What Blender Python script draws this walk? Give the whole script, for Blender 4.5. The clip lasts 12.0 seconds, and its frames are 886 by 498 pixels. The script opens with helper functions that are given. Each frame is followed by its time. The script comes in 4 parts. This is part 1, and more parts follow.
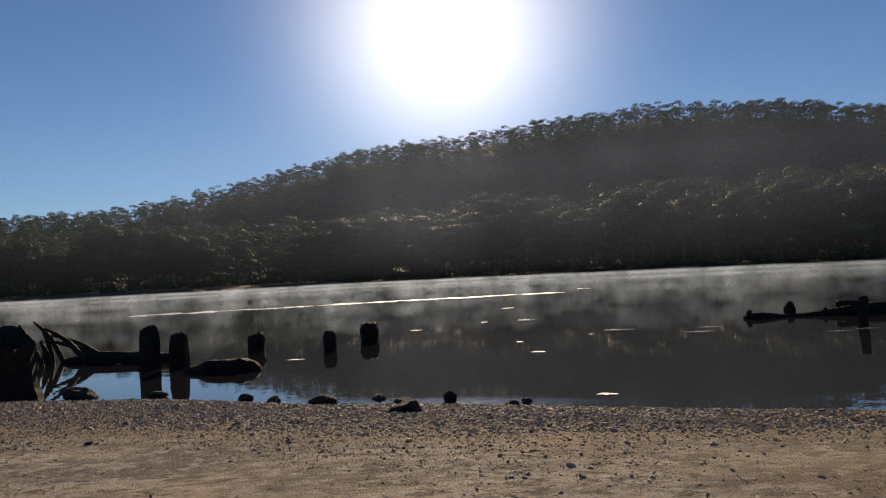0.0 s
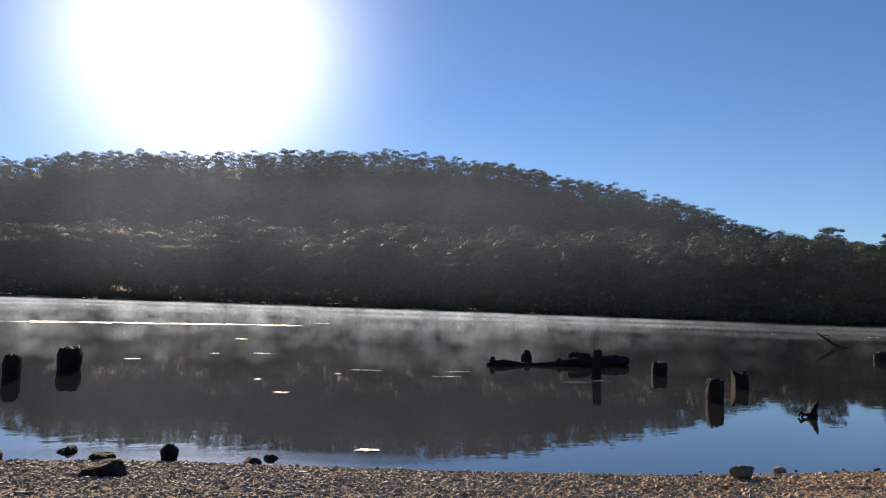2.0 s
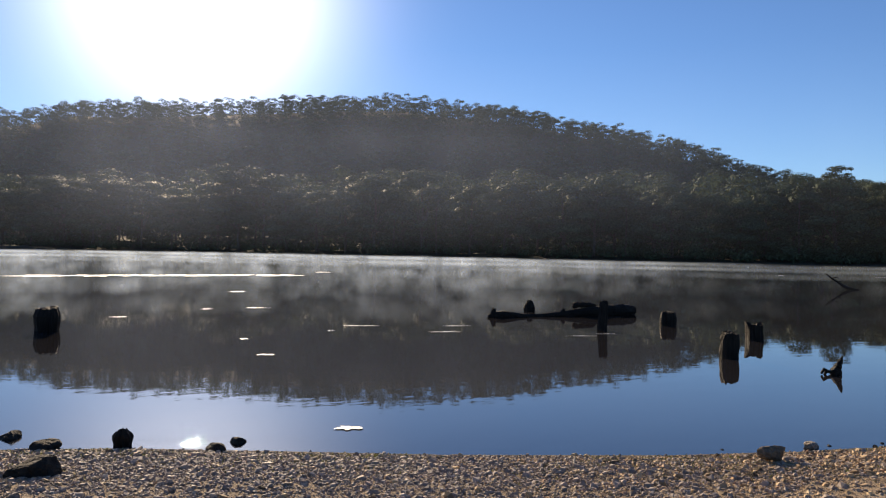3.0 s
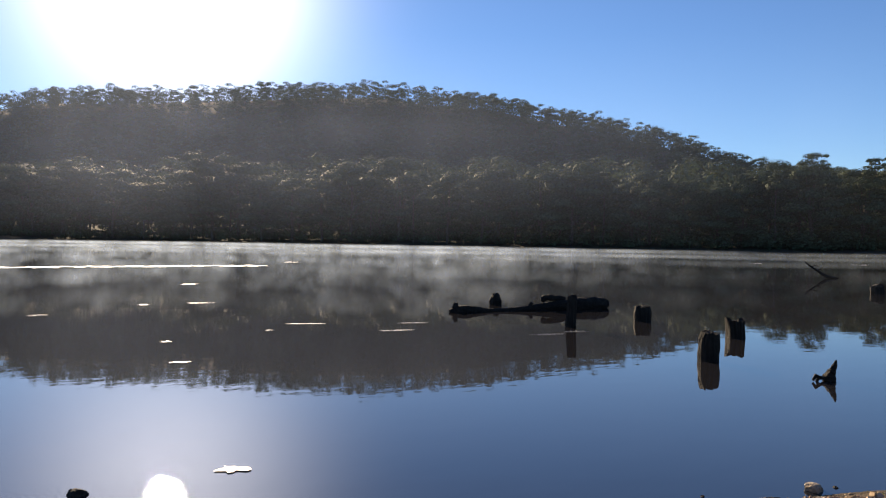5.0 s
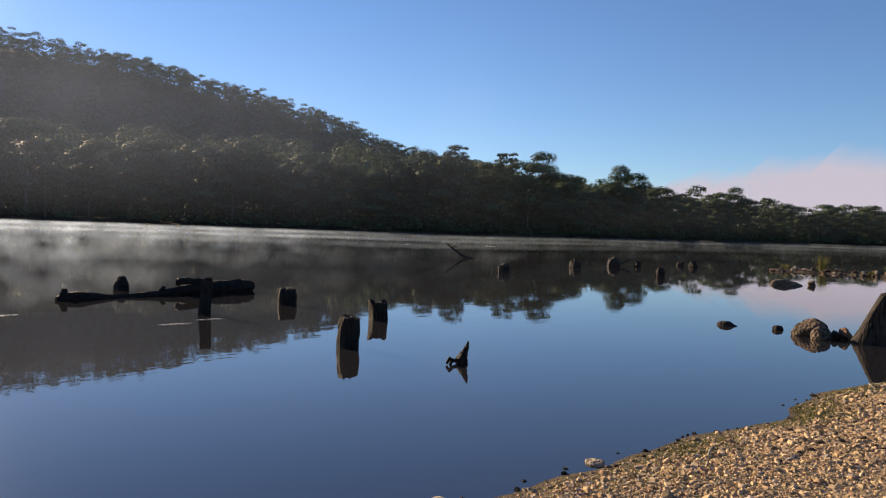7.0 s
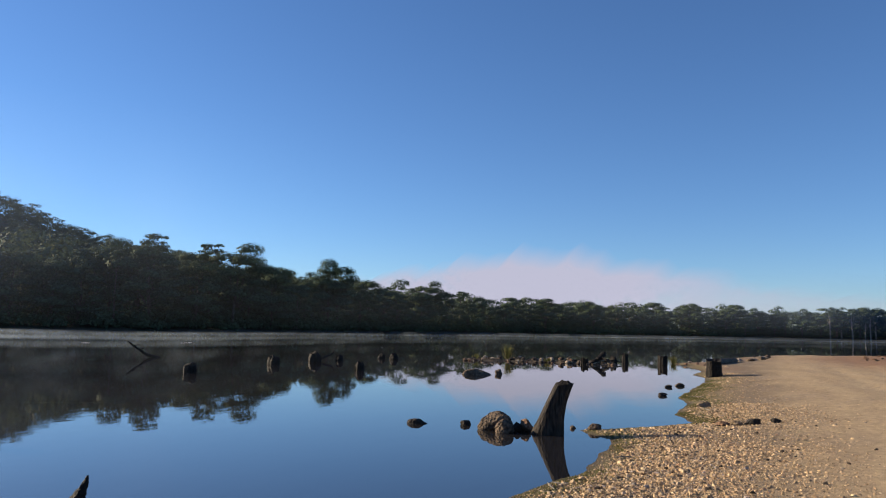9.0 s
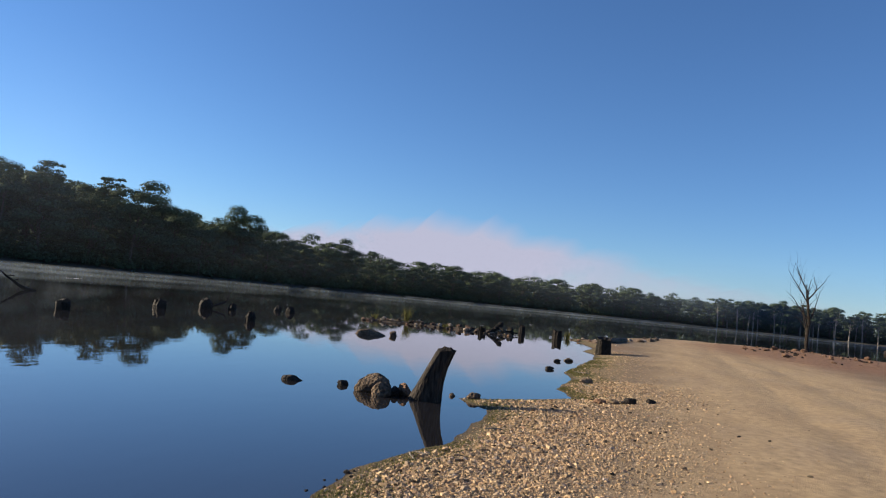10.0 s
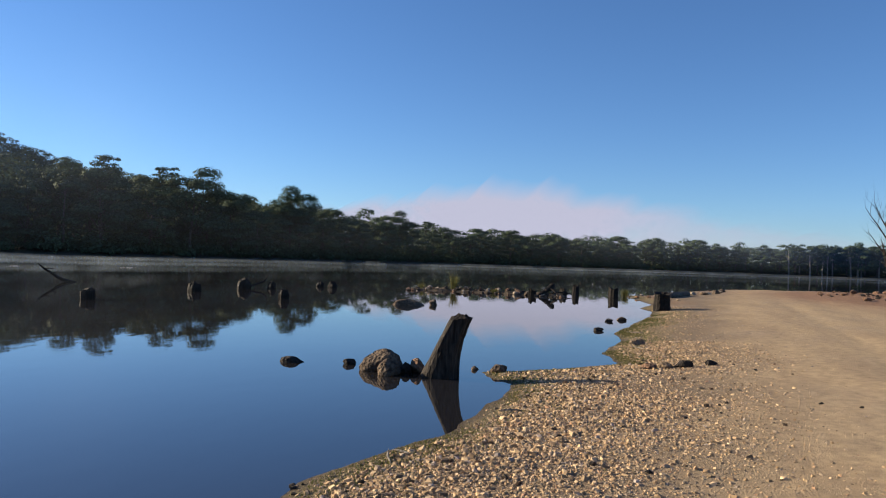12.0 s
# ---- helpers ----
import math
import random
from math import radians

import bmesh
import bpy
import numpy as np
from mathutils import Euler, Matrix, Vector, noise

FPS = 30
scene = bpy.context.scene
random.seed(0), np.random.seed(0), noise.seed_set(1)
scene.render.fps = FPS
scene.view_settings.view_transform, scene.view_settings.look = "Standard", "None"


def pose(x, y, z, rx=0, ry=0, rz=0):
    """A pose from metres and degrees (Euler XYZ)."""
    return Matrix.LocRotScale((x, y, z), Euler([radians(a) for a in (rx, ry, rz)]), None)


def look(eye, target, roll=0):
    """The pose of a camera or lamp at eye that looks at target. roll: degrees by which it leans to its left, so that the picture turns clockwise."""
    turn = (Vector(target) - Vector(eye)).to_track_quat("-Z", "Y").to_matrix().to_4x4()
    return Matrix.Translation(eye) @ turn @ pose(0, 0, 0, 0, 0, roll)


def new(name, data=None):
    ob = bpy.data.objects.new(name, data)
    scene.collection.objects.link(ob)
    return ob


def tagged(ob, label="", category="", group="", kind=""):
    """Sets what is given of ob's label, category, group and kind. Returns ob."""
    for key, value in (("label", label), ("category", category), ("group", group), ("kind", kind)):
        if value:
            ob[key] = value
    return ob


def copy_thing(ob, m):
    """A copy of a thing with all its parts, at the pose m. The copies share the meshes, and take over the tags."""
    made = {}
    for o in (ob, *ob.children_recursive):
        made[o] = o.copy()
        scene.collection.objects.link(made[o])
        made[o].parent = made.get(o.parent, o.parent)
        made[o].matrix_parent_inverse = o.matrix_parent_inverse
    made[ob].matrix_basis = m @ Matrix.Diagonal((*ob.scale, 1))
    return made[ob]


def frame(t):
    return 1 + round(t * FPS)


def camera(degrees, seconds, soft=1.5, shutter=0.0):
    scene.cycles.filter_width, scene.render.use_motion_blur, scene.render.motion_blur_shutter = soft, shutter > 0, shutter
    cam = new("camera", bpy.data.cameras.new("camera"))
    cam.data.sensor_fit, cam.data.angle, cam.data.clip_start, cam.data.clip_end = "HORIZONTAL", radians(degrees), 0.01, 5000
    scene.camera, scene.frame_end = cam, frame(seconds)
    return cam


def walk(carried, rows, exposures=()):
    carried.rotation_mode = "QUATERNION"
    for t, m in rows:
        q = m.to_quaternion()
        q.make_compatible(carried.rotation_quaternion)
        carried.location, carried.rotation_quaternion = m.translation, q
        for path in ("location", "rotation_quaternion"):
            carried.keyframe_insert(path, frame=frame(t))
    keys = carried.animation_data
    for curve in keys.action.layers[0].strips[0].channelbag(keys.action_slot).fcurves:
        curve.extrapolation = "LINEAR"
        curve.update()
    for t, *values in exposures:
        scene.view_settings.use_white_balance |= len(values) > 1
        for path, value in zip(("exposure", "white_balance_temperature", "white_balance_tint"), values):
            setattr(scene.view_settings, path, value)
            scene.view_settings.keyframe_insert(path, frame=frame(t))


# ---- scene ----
cam = camera(63.0, 12.0, 1.1)
PATH = [
    (0, (0.708, 0.964, 1.703), (0.745, 2.963, 1.769), -2.9),
    (0.5, (0.528, 1.364, 1.643), (0.857, 3.336, 1.613), -1.8),
    (1, (0.457, 1.725, 1.664), (1.3, 3.537, 1.74), 1.0),
    (1.5, (0.524, 2.111, 1.614), (1.834, 3.622, 1.576), 1.8),
    (2, (0.661, 2.571, 1.648), (1.392, 4.427, 1.801), 1.8),
    (2.5, (0.907, 3.012, 1.703), (1.853, 4.774, 1.695), 1.5),
    (3, (1.179, 3.426, 1.809), (1.905, 5.29, 1.809), 0.9),
    (5, (2.248, 4.638, 1.851), (3.026, 6.48, 1.819), 0.7),
    (5.5, (2.533, 4.834, 1.855), (3.358, 6.657, 1.862), 0.9),
    (6, (2.716, 5.043, 1.849), (3.738, 6.762, 1.877), 1.7),
    (6.5, (3.137, 5.351, 1.807), (4.522, 6.794, 1.814), 1.1),
    (7, (3.408, 5.518, 1.804), (4.92, 6.826, 1.738), 2.0),
    (7.5, (3.745, 5.722, 1.805), (5.443, 6.778, 1.793), 2.5),
    (7.7, (3.878, 5.768, 1.806), (5.657, 6.681, 1.82), 2.5),
    (9.3, (5.059, 5.74, 1.839), (6.949, 6.358, 2.051), 0.8),
    (9.5, (5.154, 5.657, 1.812), (7.052, 6.262, 1.987), 1.1),
    (10, (5.558, 5.525, 1.819), (7.514, 5.925, 1.944), 6.0),
    (10.5, (6.028, 5.428, 1.804), (7.974, 5.882, 1.881), 4.4),
    (11, (6.534, 5.385, 1.781), (8.435, 6.004, 1.85), 3.8),
    (11.5, (7.001, 5.231, 1.763), (8.926, 5.773, 1.78), 2.1),
    (12, (7.541, 5.153, 1.744), (9.464, 5.704, 1.769), 2.1),
]
walk(cam, [(t, look(e, g, r)) for t, e, g, r in PATH], [(0, 0.12, 7000, 16), (1, 0.45, 6900, 17), (1.5, 0.78, 7350, 19), (2, 0.74, 6600, 17), (3, 0.82, 6600, 17), (5.5, 0.92, 6800, 17), (6.5, 0.88, 7000, 18), (7.5, 1.17, 6950, 18), (9.5, 0.93, 6100, 13), (12, 1.0, 6150, 13)])

# ---- world, sun, exposure ----
SUN_AZ, SUN_EL = 2.0, 19.0  # degrees clockwise from +y, above the horizon
sun_dir = Vector((math.sin(radians(SUN_AZ)) * math.cos(radians(SUN_EL)), math.cos(radians(SUN_AZ)) * math.cos(radians(SUN_EL)), math.sin(radians(SUN_EL))))
world = bpy.data.worlds.new("morning_sky")
scene.world = world
world.use_nodes = True
wn, wl = world.node_tree.nodes, world.node_tree.links
sky = wn.new("ShaderNodeTexSky")
sky.sky_type = "NISHITA"
sky.sun_disc = False
sky.sun_elevation = radians(SUN_EL)
sky.sun_rotation = radians(SUN_AZ)
sky.altitude = 600
sky.air_density, sky.dust_density, sky.ozone_density = 1.0, 0.0, 6.0
wn["Background"].inputs["Strength"].default_value = 0.070
wl.new(sky.outputs["Color"], wn["Background"].inputs["Color"])
# a white halo round the low sun, mostly lens glare, added to the sky
coord = wn.new("ShaderNodeTexCoord")
dot = wn.new("ShaderNodeVectorMath")
dot.operation = "DOT_PRODUCT"
dot.inputs[1].default_value = sun_dir
wl.new(coord.outputs["Generated"], dot.inputs[0])
glow = wn.new("ShaderNodeBackground")
glow.inputs["Color"].default_value = (1.0, 0.97, 0.92, 1)
total = None
for power, gain in ((90.0, 1.1), (14.0, 0.03)):
    clamp = wn.new("ShaderNodeMath")
    clamp.operation = "MAXIMUM"
    clamp.inputs[1].default_value = 0.0
    wl.new(dot.outputs["Value"], clamp.inputs[0])
    p = wn.new("ShaderNodeMath")
    p.operation = "POWER"
    p.inputs[1].default_value = power
    wl.new(clamp.outputs[0], p.inputs[0])
    g = wn.new("ShaderNodeMath")
    g.operation = "MULTIPLY"
    g.inputs[1].default_value = gain
    wl.new(p.outputs[0], g.inputs[0])
    if total is None:
        total = g
    else:
        a = wn.new("ShaderNodeMath")
        a.operation = "ADD"
        wl.new(total.outputs[0], a.inputs[0])
        wl.new(g.outputs[0], a.inputs[1])
        total = a
wl.new(total.outputs[0], glow.inputs["Strength"])
both = wn.new("ShaderNodeAddShader")
wl.new(wn["Background"].outputs[0], both.inputs[0])
wl.new(glow.outputs[0], both.inputs[1])
wl.new(both.outputs[0], wn["World Output"].inputs["Surface"])

sun_data = bpy.data.lights.new("sun", "SUN")
sun_data.energy, sun_data.angle, sun_data.color = 5.0, radians(0.6), (1.0, 0.82, 0.55)
sun = new("sun", sun_data)
sun.matrix_world = look(sun_dir * 100, (0, 0, 0))


# ---- materials ----
class Mat:
    """A node material with short ways to add nodes."""

    def __init__(self, name, rough=0.8):
        self.m = bpy.data.materials.new(name)
        self.m.use_nodes = True
        self.n, self.l = self.m.node_tree.nodes, self.m.node_tree.links
        self.b = self.n["Principled BSDF"]
        self.out = self.n["Material Output"]
        self.b.inputs["Roughness"].default_value = rough
        self.tc = self.n.new("ShaderNodeTexCoord")

    def noise(self, scale, detail=4.0, stretch=(1, 1, 1), rough=0.55):
        mp = self.n.new("ShaderNodeMapping")
        mp.inputs["Scale"].default_value = stretch
        self.l.new(self.tc.outputs["Object"], mp.inputs["Vector"])
        t = self.n.new("ShaderNodeTexNoise")
        t.inputs["Scale"].default_value, t.inputs["Detail"].default_value, t.inputs["Roughness"].default_value = scale, detail, rough
        self.l.new(mp.outputs[0], t.inputs["Vector"])
        return t.outputs["Fac"]

    def voronoi(self, scale):
        t = self.n.new("ShaderNodeTexVoronoi")
        t.inputs["Scale"].default_value = scale
        self.l.new(self.tc.outputs["Object"], t.inputs["Vector"])
        return t

    def attr(self, name):
        t = self.n.new("ShaderNodeAttribute")
        t.attribute_name = name
        return t.outputs["Fac"]

    def ramp(self, fac, *stops):
        r = self.n.new("ShaderNodeValToRGB")
        e = r.color_ramp.elements
        while len(e) < len(stops):
            e.new(0.5)
        for el, (p, c) in zip(e, stops):
            el.position = p
            el.color = (*c, 1) if len(c) == 3 else c
        self.l.new(fac, r.inputs["Fac"])
        return r.outputs["Color"]

    def mix(self, fac, a, b, kind="MIX"):
        x = self.n.new("ShaderNodeMix")
        x.data_type, x.blend_type = "RGBA", kind
        for sock, v in ((x.inputs[0], fac), (x.inputs[6], a), (x.inputs[7], b)):
            if isinstance(v, (int, float)):
                sock.default_value = v
            elif isinstance(v, tuple):
                sock.default_value = (*v, 1)
            else:
                self.l.new(v, sock)
        return x.outputs[2]

    def math(self, op, a, b=None, clamp=False):
        x = self.n.new("ShaderNodeMath")
        x.operation, x.use_clamp = op, clamp
        for sock, v in zip(x.inputs, (a, b)):
            if v is None:
                continue
            if isinstance(v, (int, float)):
                sock.default_value = v
            else:
                self.l.new(v, sock)
        return x.outputs[0]

    def color(self, c):
        if isinstance(c, tuple):
            self.b.inputs["Base Color"].default_value = (*c, 1)
        else:
            self.l.new(c, self.b.inputs["Base Color"])

    def bump(self, height, dist, strength=1.0):
        x = self.n.new("ShaderNodeBump")
        x.inputs["Distance"].default_value, x.inputs["Strength"].default_value = dist, strength
        self.l.new(height, x.inputs["Height"])
        self.l.new(x.outputs[0], self.b.inputs["Normal"])

    def random(self):
        return self.n.new("ShaderNodeObjectInfo").outputs["Random"]

    def island(self):
        return self.n.new("ShaderNodeNewGeometry").outputs["Random Per Island"]


def mat_ground():
    k = Mat("gravelly_earth", 0.95)
    k.b.inputs["Specular IOR Level"].default_value = 0.2
    fine = k.noise(60, 6)
    mid = k.noise(7, 5)
    big = k.noise(0.5, 4)
    gravel = k.mix(k.voronoi(60).outputs["Color"], (0.075, 0.057, 0.040), (0.33, 0.245, 0.155))
    gravel = k.mix(k.math("MULTIPLY", mid, 0.8), gravel, (0.20, 0.148, 0.098))
    sand = k.ramp(k.math("ADD", k.math("MULTIPLY", fine, 0.5), k.math("MULTIPLY", mid, 0.5)), (0.3, (0.34, 0.25, 0.145)), (0.7, (0.53, 0.39, 0.225)))
    sand = k.mix(k.ramp(big, (0.4, (0, 0, 0)), (0.7, (0.5, 0.5, 0.5))), sand, (0.37, 0.27, 0.16))
    sand = k.mix(k.ramp(k.noise(0.9, 5, (0.35, 1.6, 1)), (0.46, (0, 0, 0)), (0.66, (0.6, 0.6, 0.6))), sand, (0.30, 0.215, 0.13))
    c = k.mix(k.math("MULTIPLY", k.attr("road"), k.ramp(mid, (0.25, (0.5, 0.5, 0.5)), (0.6, (1, 1, 1)))), gravel, sand)
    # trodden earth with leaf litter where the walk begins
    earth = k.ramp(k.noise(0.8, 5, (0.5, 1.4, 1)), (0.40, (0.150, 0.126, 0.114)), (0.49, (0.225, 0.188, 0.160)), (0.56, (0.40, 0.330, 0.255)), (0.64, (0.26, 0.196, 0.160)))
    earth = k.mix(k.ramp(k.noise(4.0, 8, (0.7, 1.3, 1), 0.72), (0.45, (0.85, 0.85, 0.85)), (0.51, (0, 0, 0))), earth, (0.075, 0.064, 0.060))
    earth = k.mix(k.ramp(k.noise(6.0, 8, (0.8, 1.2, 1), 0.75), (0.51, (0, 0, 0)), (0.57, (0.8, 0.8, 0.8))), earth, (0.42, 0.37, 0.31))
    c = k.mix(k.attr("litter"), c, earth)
    c = k.mix(k.attr("red_earth"), c, k.ramp(mid, (0.3, (0.14, 0.078, 0.048)), (0.7, (0.28, 0.160, 0.098))))
    moss = k.ramp(fine, (0.3, (0.060, 0.062, 0.022)), (0.7, (0.22, 0.195, 0.068)))
    c = k.mix(k.math("MULTIPLY", k.attr("moss"), k.ramp(mid, (0.35, (0.3, 0.3, 0.3)), (0.6, (1, 1, 1)))), c, moss)
    c = k.mix(k.attr("wet"), c, (0.055, 0.042, 0.030))
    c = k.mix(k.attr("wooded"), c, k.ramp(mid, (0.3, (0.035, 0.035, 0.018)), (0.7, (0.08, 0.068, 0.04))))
    k.color(c)
    grit = k.math("ADD", k.noise(140, 4), k.math("MULTIPLY", k.voronoi(60).outputs["Distance"], 0.6))
    k.bump(k.math("ADD", grit, k.math("ADD", fine, k.math("MULTIPLY", mid, 1.2))), 0.012)
    return k.m


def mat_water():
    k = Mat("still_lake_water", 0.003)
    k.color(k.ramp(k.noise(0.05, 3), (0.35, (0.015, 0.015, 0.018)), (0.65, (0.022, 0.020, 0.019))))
    # index and specular set above real water's, to strengthen the mirrored sky
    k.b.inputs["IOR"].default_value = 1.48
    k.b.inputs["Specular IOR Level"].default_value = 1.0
    a = k.noise(1.3, 3, (1, 2.2, 1))
    b = k.noise(0.12, 2)
    # small ripples lapping at the stony edge below the sun
    place = k.n.new("ShaderNodeMapping")
    place.vector_type = "TEXTURE"
    place.inputs["Location"].default_value = (1.2, 10.52, 0)
    place.inputs["Rotation"].default_value = (0, 0, radians(-17))
    place.inputs["Scale"].default_value = (3.2, 0.5, 1)
    k.l.new(k.tc.outputs["Object"], place.inputs["Vector"])
    size = k.n.new("ShaderNodeVectorMath")
    size.operation = "LENGTH"
    k.l.new(place.outputs[0], size.inputs[0])
    near = k.math("SUBTRACT", 1.0, size.outputs["Value"], True)
    lap = k.math("MULTIPLY", k.math("MULTIPLY", k.noise(26.0, 3), near), 0.4)
    k.bump(k.math("ADD", k.math("ADD", k.math("MULTIPLY", a, 0.30), b), lap), 0.0045)
    return k.m


def mat_wood(name, dark, light, wet=False):
    k = Mat(name, 0.75 if not wet else 0.5)
    k.b.inputs["Specular IOR Level"].default_value = 0.15
    g = k.noise(9, 6, (3.0, 3.0, 0.35))
    s = k.noise(2.2, 4)
    c = k.ramp(g, (0.32, dark), (0.68, light))
    c = k.mix(k.ramp(s, (0.4, (0, 0, 0)), (0.7, (0.7, 0.7, 0.7))), c, tuple(v * 0.45 for v in dark))
    k.color(c)
    k.bump(g, 0.03)
    return k.m


def mat_rock(name, dark, light):
    k = Mat(name, 0.9)
    k.b.inputs["Specular IOR Level"].default_value = 0.2
    a = k.noise(5, 7)
    b = k.noise(22, 6)
    c = k.ramp(k.math("ADD", k.math("MULTIPLY", a, 0.6), k.math("MULTIPLY", b, 0.4)), (0.40, dark), (0.60, light))
    c = k.mix(k.ramp(k.noise(3.2, 5), (0.46, (0, 0, 0)), (0.62, (0.8, 0.8, 0.8))), c, tuple(v * 0.6 for v in dark))
    c = k.mix(k.math("MULTIPLY", k.random(), 0.3), c, k.mix(0.5, c, light))
    k.color(c)
    k.bump(k.math("ADD", k.math("ADD", a, b), k.math("MULTIPLY", k.voronoi(17).outputs["Distance"], 0.7)), 0.07)
    return k.m


def mat_pebble(name, tint, part_tint):
    k = Mat(name, 0.75)
    k.b.inputs["Specular IOR Level"].default_value = 0.22
    r = k.island()
    c = k.ramp(r, (0.0, (0.085, 0.066, 0.050)), (0.2, (0.25, 0.175, 0.10)), (0.45, (0.44, 0.285, 0.145)), (0.6, (0.38, 0.30, 0.215)), (0.78, (0.63, 0.43, 0.225)), (0.92, (0.76, 0.56, 0.33)), (1.0, (0.30, 0.15, 0.09)))
    c = k.mix(k.math("MULTIPLY", k.noise(70, 4), 0.5), c, (0.23, 0.16, 0.088))
    c = k.mix(part_tint, c, k.mix(k.island(), tuple(v * 0.45 for v in tint), tint))
    k.color(c)
    return k.m


def mat_leaf(name, dark, light, glow=0.4):
    k = Mat(name, 0.7)
    k.b.inputs["Specular IOR Level"].default_value = 0.035
    r = k.island()
    big = k.noise(0.16, 3)
    f = k.math("ADD", k.math("MULTIPLY", r, 0.4), k.math("MULTIPLY", big, 0.6))
    c = k.ramp(f, (0.2, dark), (0.8, light))
    c = k.mix(k.math("MULTIPLY", k.random(), 0.5), c, k.mix(0.5, c, (0.055, 0.055, 0.02)))
    k.color(c)
    t = k.n.new("ShaderNodeBsdfTranslucent")
    k.l.new(k.mix(0.5, c, (0.125, 0.150, 0.058)), t.inputs["Color"])
    m = k.n.new("ShaderNodeMixShader")
    m.inputs[0].default_value = glow
    k.l.new(k.b.outputs[0], m.inputs[1])
    k.l.new(t.outputs[0], m.inputs[2])
    k.l.new(m.outputs[0], k.out.inputs["Surface"])
    return k.m


def mat_mist(name, density, lo, hi, scale, stretch, color=(0.92, 0.88, 0.84), far_light=None, patches=None):
    k = Mat(name, 1.0)
    n = k.noise(scale, 5, stretch, 0.6)
    f = k.ramp(n, (lo, (0, 0, 0)), (hi, (1, 1, 1)))
    if patches:  # wide gaps between the drifts
        f = k.math("MULTIPLY", f, k.ramp(k.noise(patches, 3, (1, 1, 0.6)), (0.36, (0.12, 0.12, 0.12)), (0.62, (1, 1, 1))))
    f = k.math("MULTIPLY", k.math("MULTIPLY", f, k.attr("thick")), density, True)
    d = k.n.new("ShaderNodeBsdfDiffuse")
    d.inputs["Color"].default_value = (*color, 1)
    t = k.n.new("ShaderNodeBsdfTranslucent")
    t.inputs["Color"].default_value = (*color, 1)
    h = k.n.new("ShaderNodeMixShader")
    h.inputs[0].default_value = 0.6
    k.l.new(d.outputs[0], h.inputs[1])
    k.l.new(t.outputs[0], h.inputs[2])
    if far_light:  # a distant sky backdrop, which glows by itself in place of sunlight
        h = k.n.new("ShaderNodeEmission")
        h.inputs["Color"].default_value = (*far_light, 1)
    clear = k.n.new("ShaderNodeBsdfTransparent")
    m = k.n.new("ShaderNodeMixShader")
    k.l.new(f, m.inputs[0])
    k.l.new(clear.outputs[0], m.inputs[1])
    k.l.new(h.outputs[0], m.inputs[2])
    k.l.new(m.outputs[0], k.out.inputs["Surface"])
    return k.m


def mat_plain(name, a, b, scale=20, rough=0.9):
    k = Mat(name, rough)
    k.color(k.ramp(k.noise(scale, 5), (0.35, a), (0.65, b)))
    return k.m


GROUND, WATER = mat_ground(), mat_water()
# wet dark wood, its colour sunk further to hold the backlit sides' shade
NEAR_BLACK_WOOD = mat_wood("waterlogged_wood", (0.006, 0.0055, 0.005), (0.026, 0.022, 0.018))
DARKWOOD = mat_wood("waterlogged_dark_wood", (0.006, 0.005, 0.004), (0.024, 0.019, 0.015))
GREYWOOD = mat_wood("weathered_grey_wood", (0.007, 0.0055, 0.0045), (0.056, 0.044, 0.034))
BARK = mat_wood("eucalypt_bark", (0.04, 0.033, 0.027), (0.15, 0.125, 0.10))
PALEBARK = mat_wood("pale_eucalypt_bark", (0.13, 0.115, 0.095), (0.36, 0.325, 0.275))
ROCK = mat_rock("lichened_sandstone", (0.045, 0.034, 0.026), (0.22, 0.16, 0.11))
DARKROCK = mat_rock("dark_wet_stone", (0.016, 0.014, 0.013), (0.060, 0.049, 0.041))
PALEROCK = mat_rock("pale_broken_stone", (0.24, 0.195, 0.15), (0.46, 0.385, 0.30))
TANROCK = mat_rock("tan_stone", (0.13, 0.094, 0.064), (0.31, 0.23, 0.15))
REDROCK = mat_rock("reddish_stone", (0.10, 0.058, 0.036), (0.29, 0.175, 0.11))
PEBBLE = mat_pebble("pebble_stone", (0.3, 0.22, 0.13), 0.05)
BACKLIT_PEBBLE = mat_pebble("backlit_pebble_stone", (0.36, 0.305, 0.27), 0.8)
LEAF_NEAR = mat_leaf("eucalypt_leaves", (0.022, 0.034, 0.022), (0.092, 0.132, 0.074), 0.10)
LEAF_HILL = mat_leaf("hill_eucalypt_leaves", (0.032, 0.046, 0.032), (0.115, 0.150, 0.098), 0.14)
GRASS = mat_leaf("shore_grass_blades", (0.055, 0.054, 0.018), (0.19, 0.165, 0.058))
LITTER = mat_pebble("dry_leaves", (0.16, 0.10, 0.07), 0.8)
FOAM_GLINT = mat_plain("white_foam_glint", (0.62, 0.60, 0.56), (0.88, 0.87, 0.84), 14, 0.6)
MIST = mat_mist("rising_mist", 0.58, 0.32, 0.75, 0.8, (0.75, 0.75, 0.45), (0.68, 0.82, 1.0), None, 0.22)
LOW_MIST = mat_mist("low_lying_mist", 0.42, 0.15, 0.70, 0.5, (0.5, 0.5, 0.8), (0.68, 0.82, 1.0))
HAZE_GLARE = mat_mist("valley_haze", 0.20, 0.1, 0.7, 0.02, (1, 1, 1), (0.58, 0.69, 0.95))
GLOW_CLOUD = mat_mist("glowing_fog_cloud", 0.97, 0.05, 0.45, 0.016, (1, 1, 1.3), (0.80, 0.74, 0.74), (0.275, 0.270, 0.318))


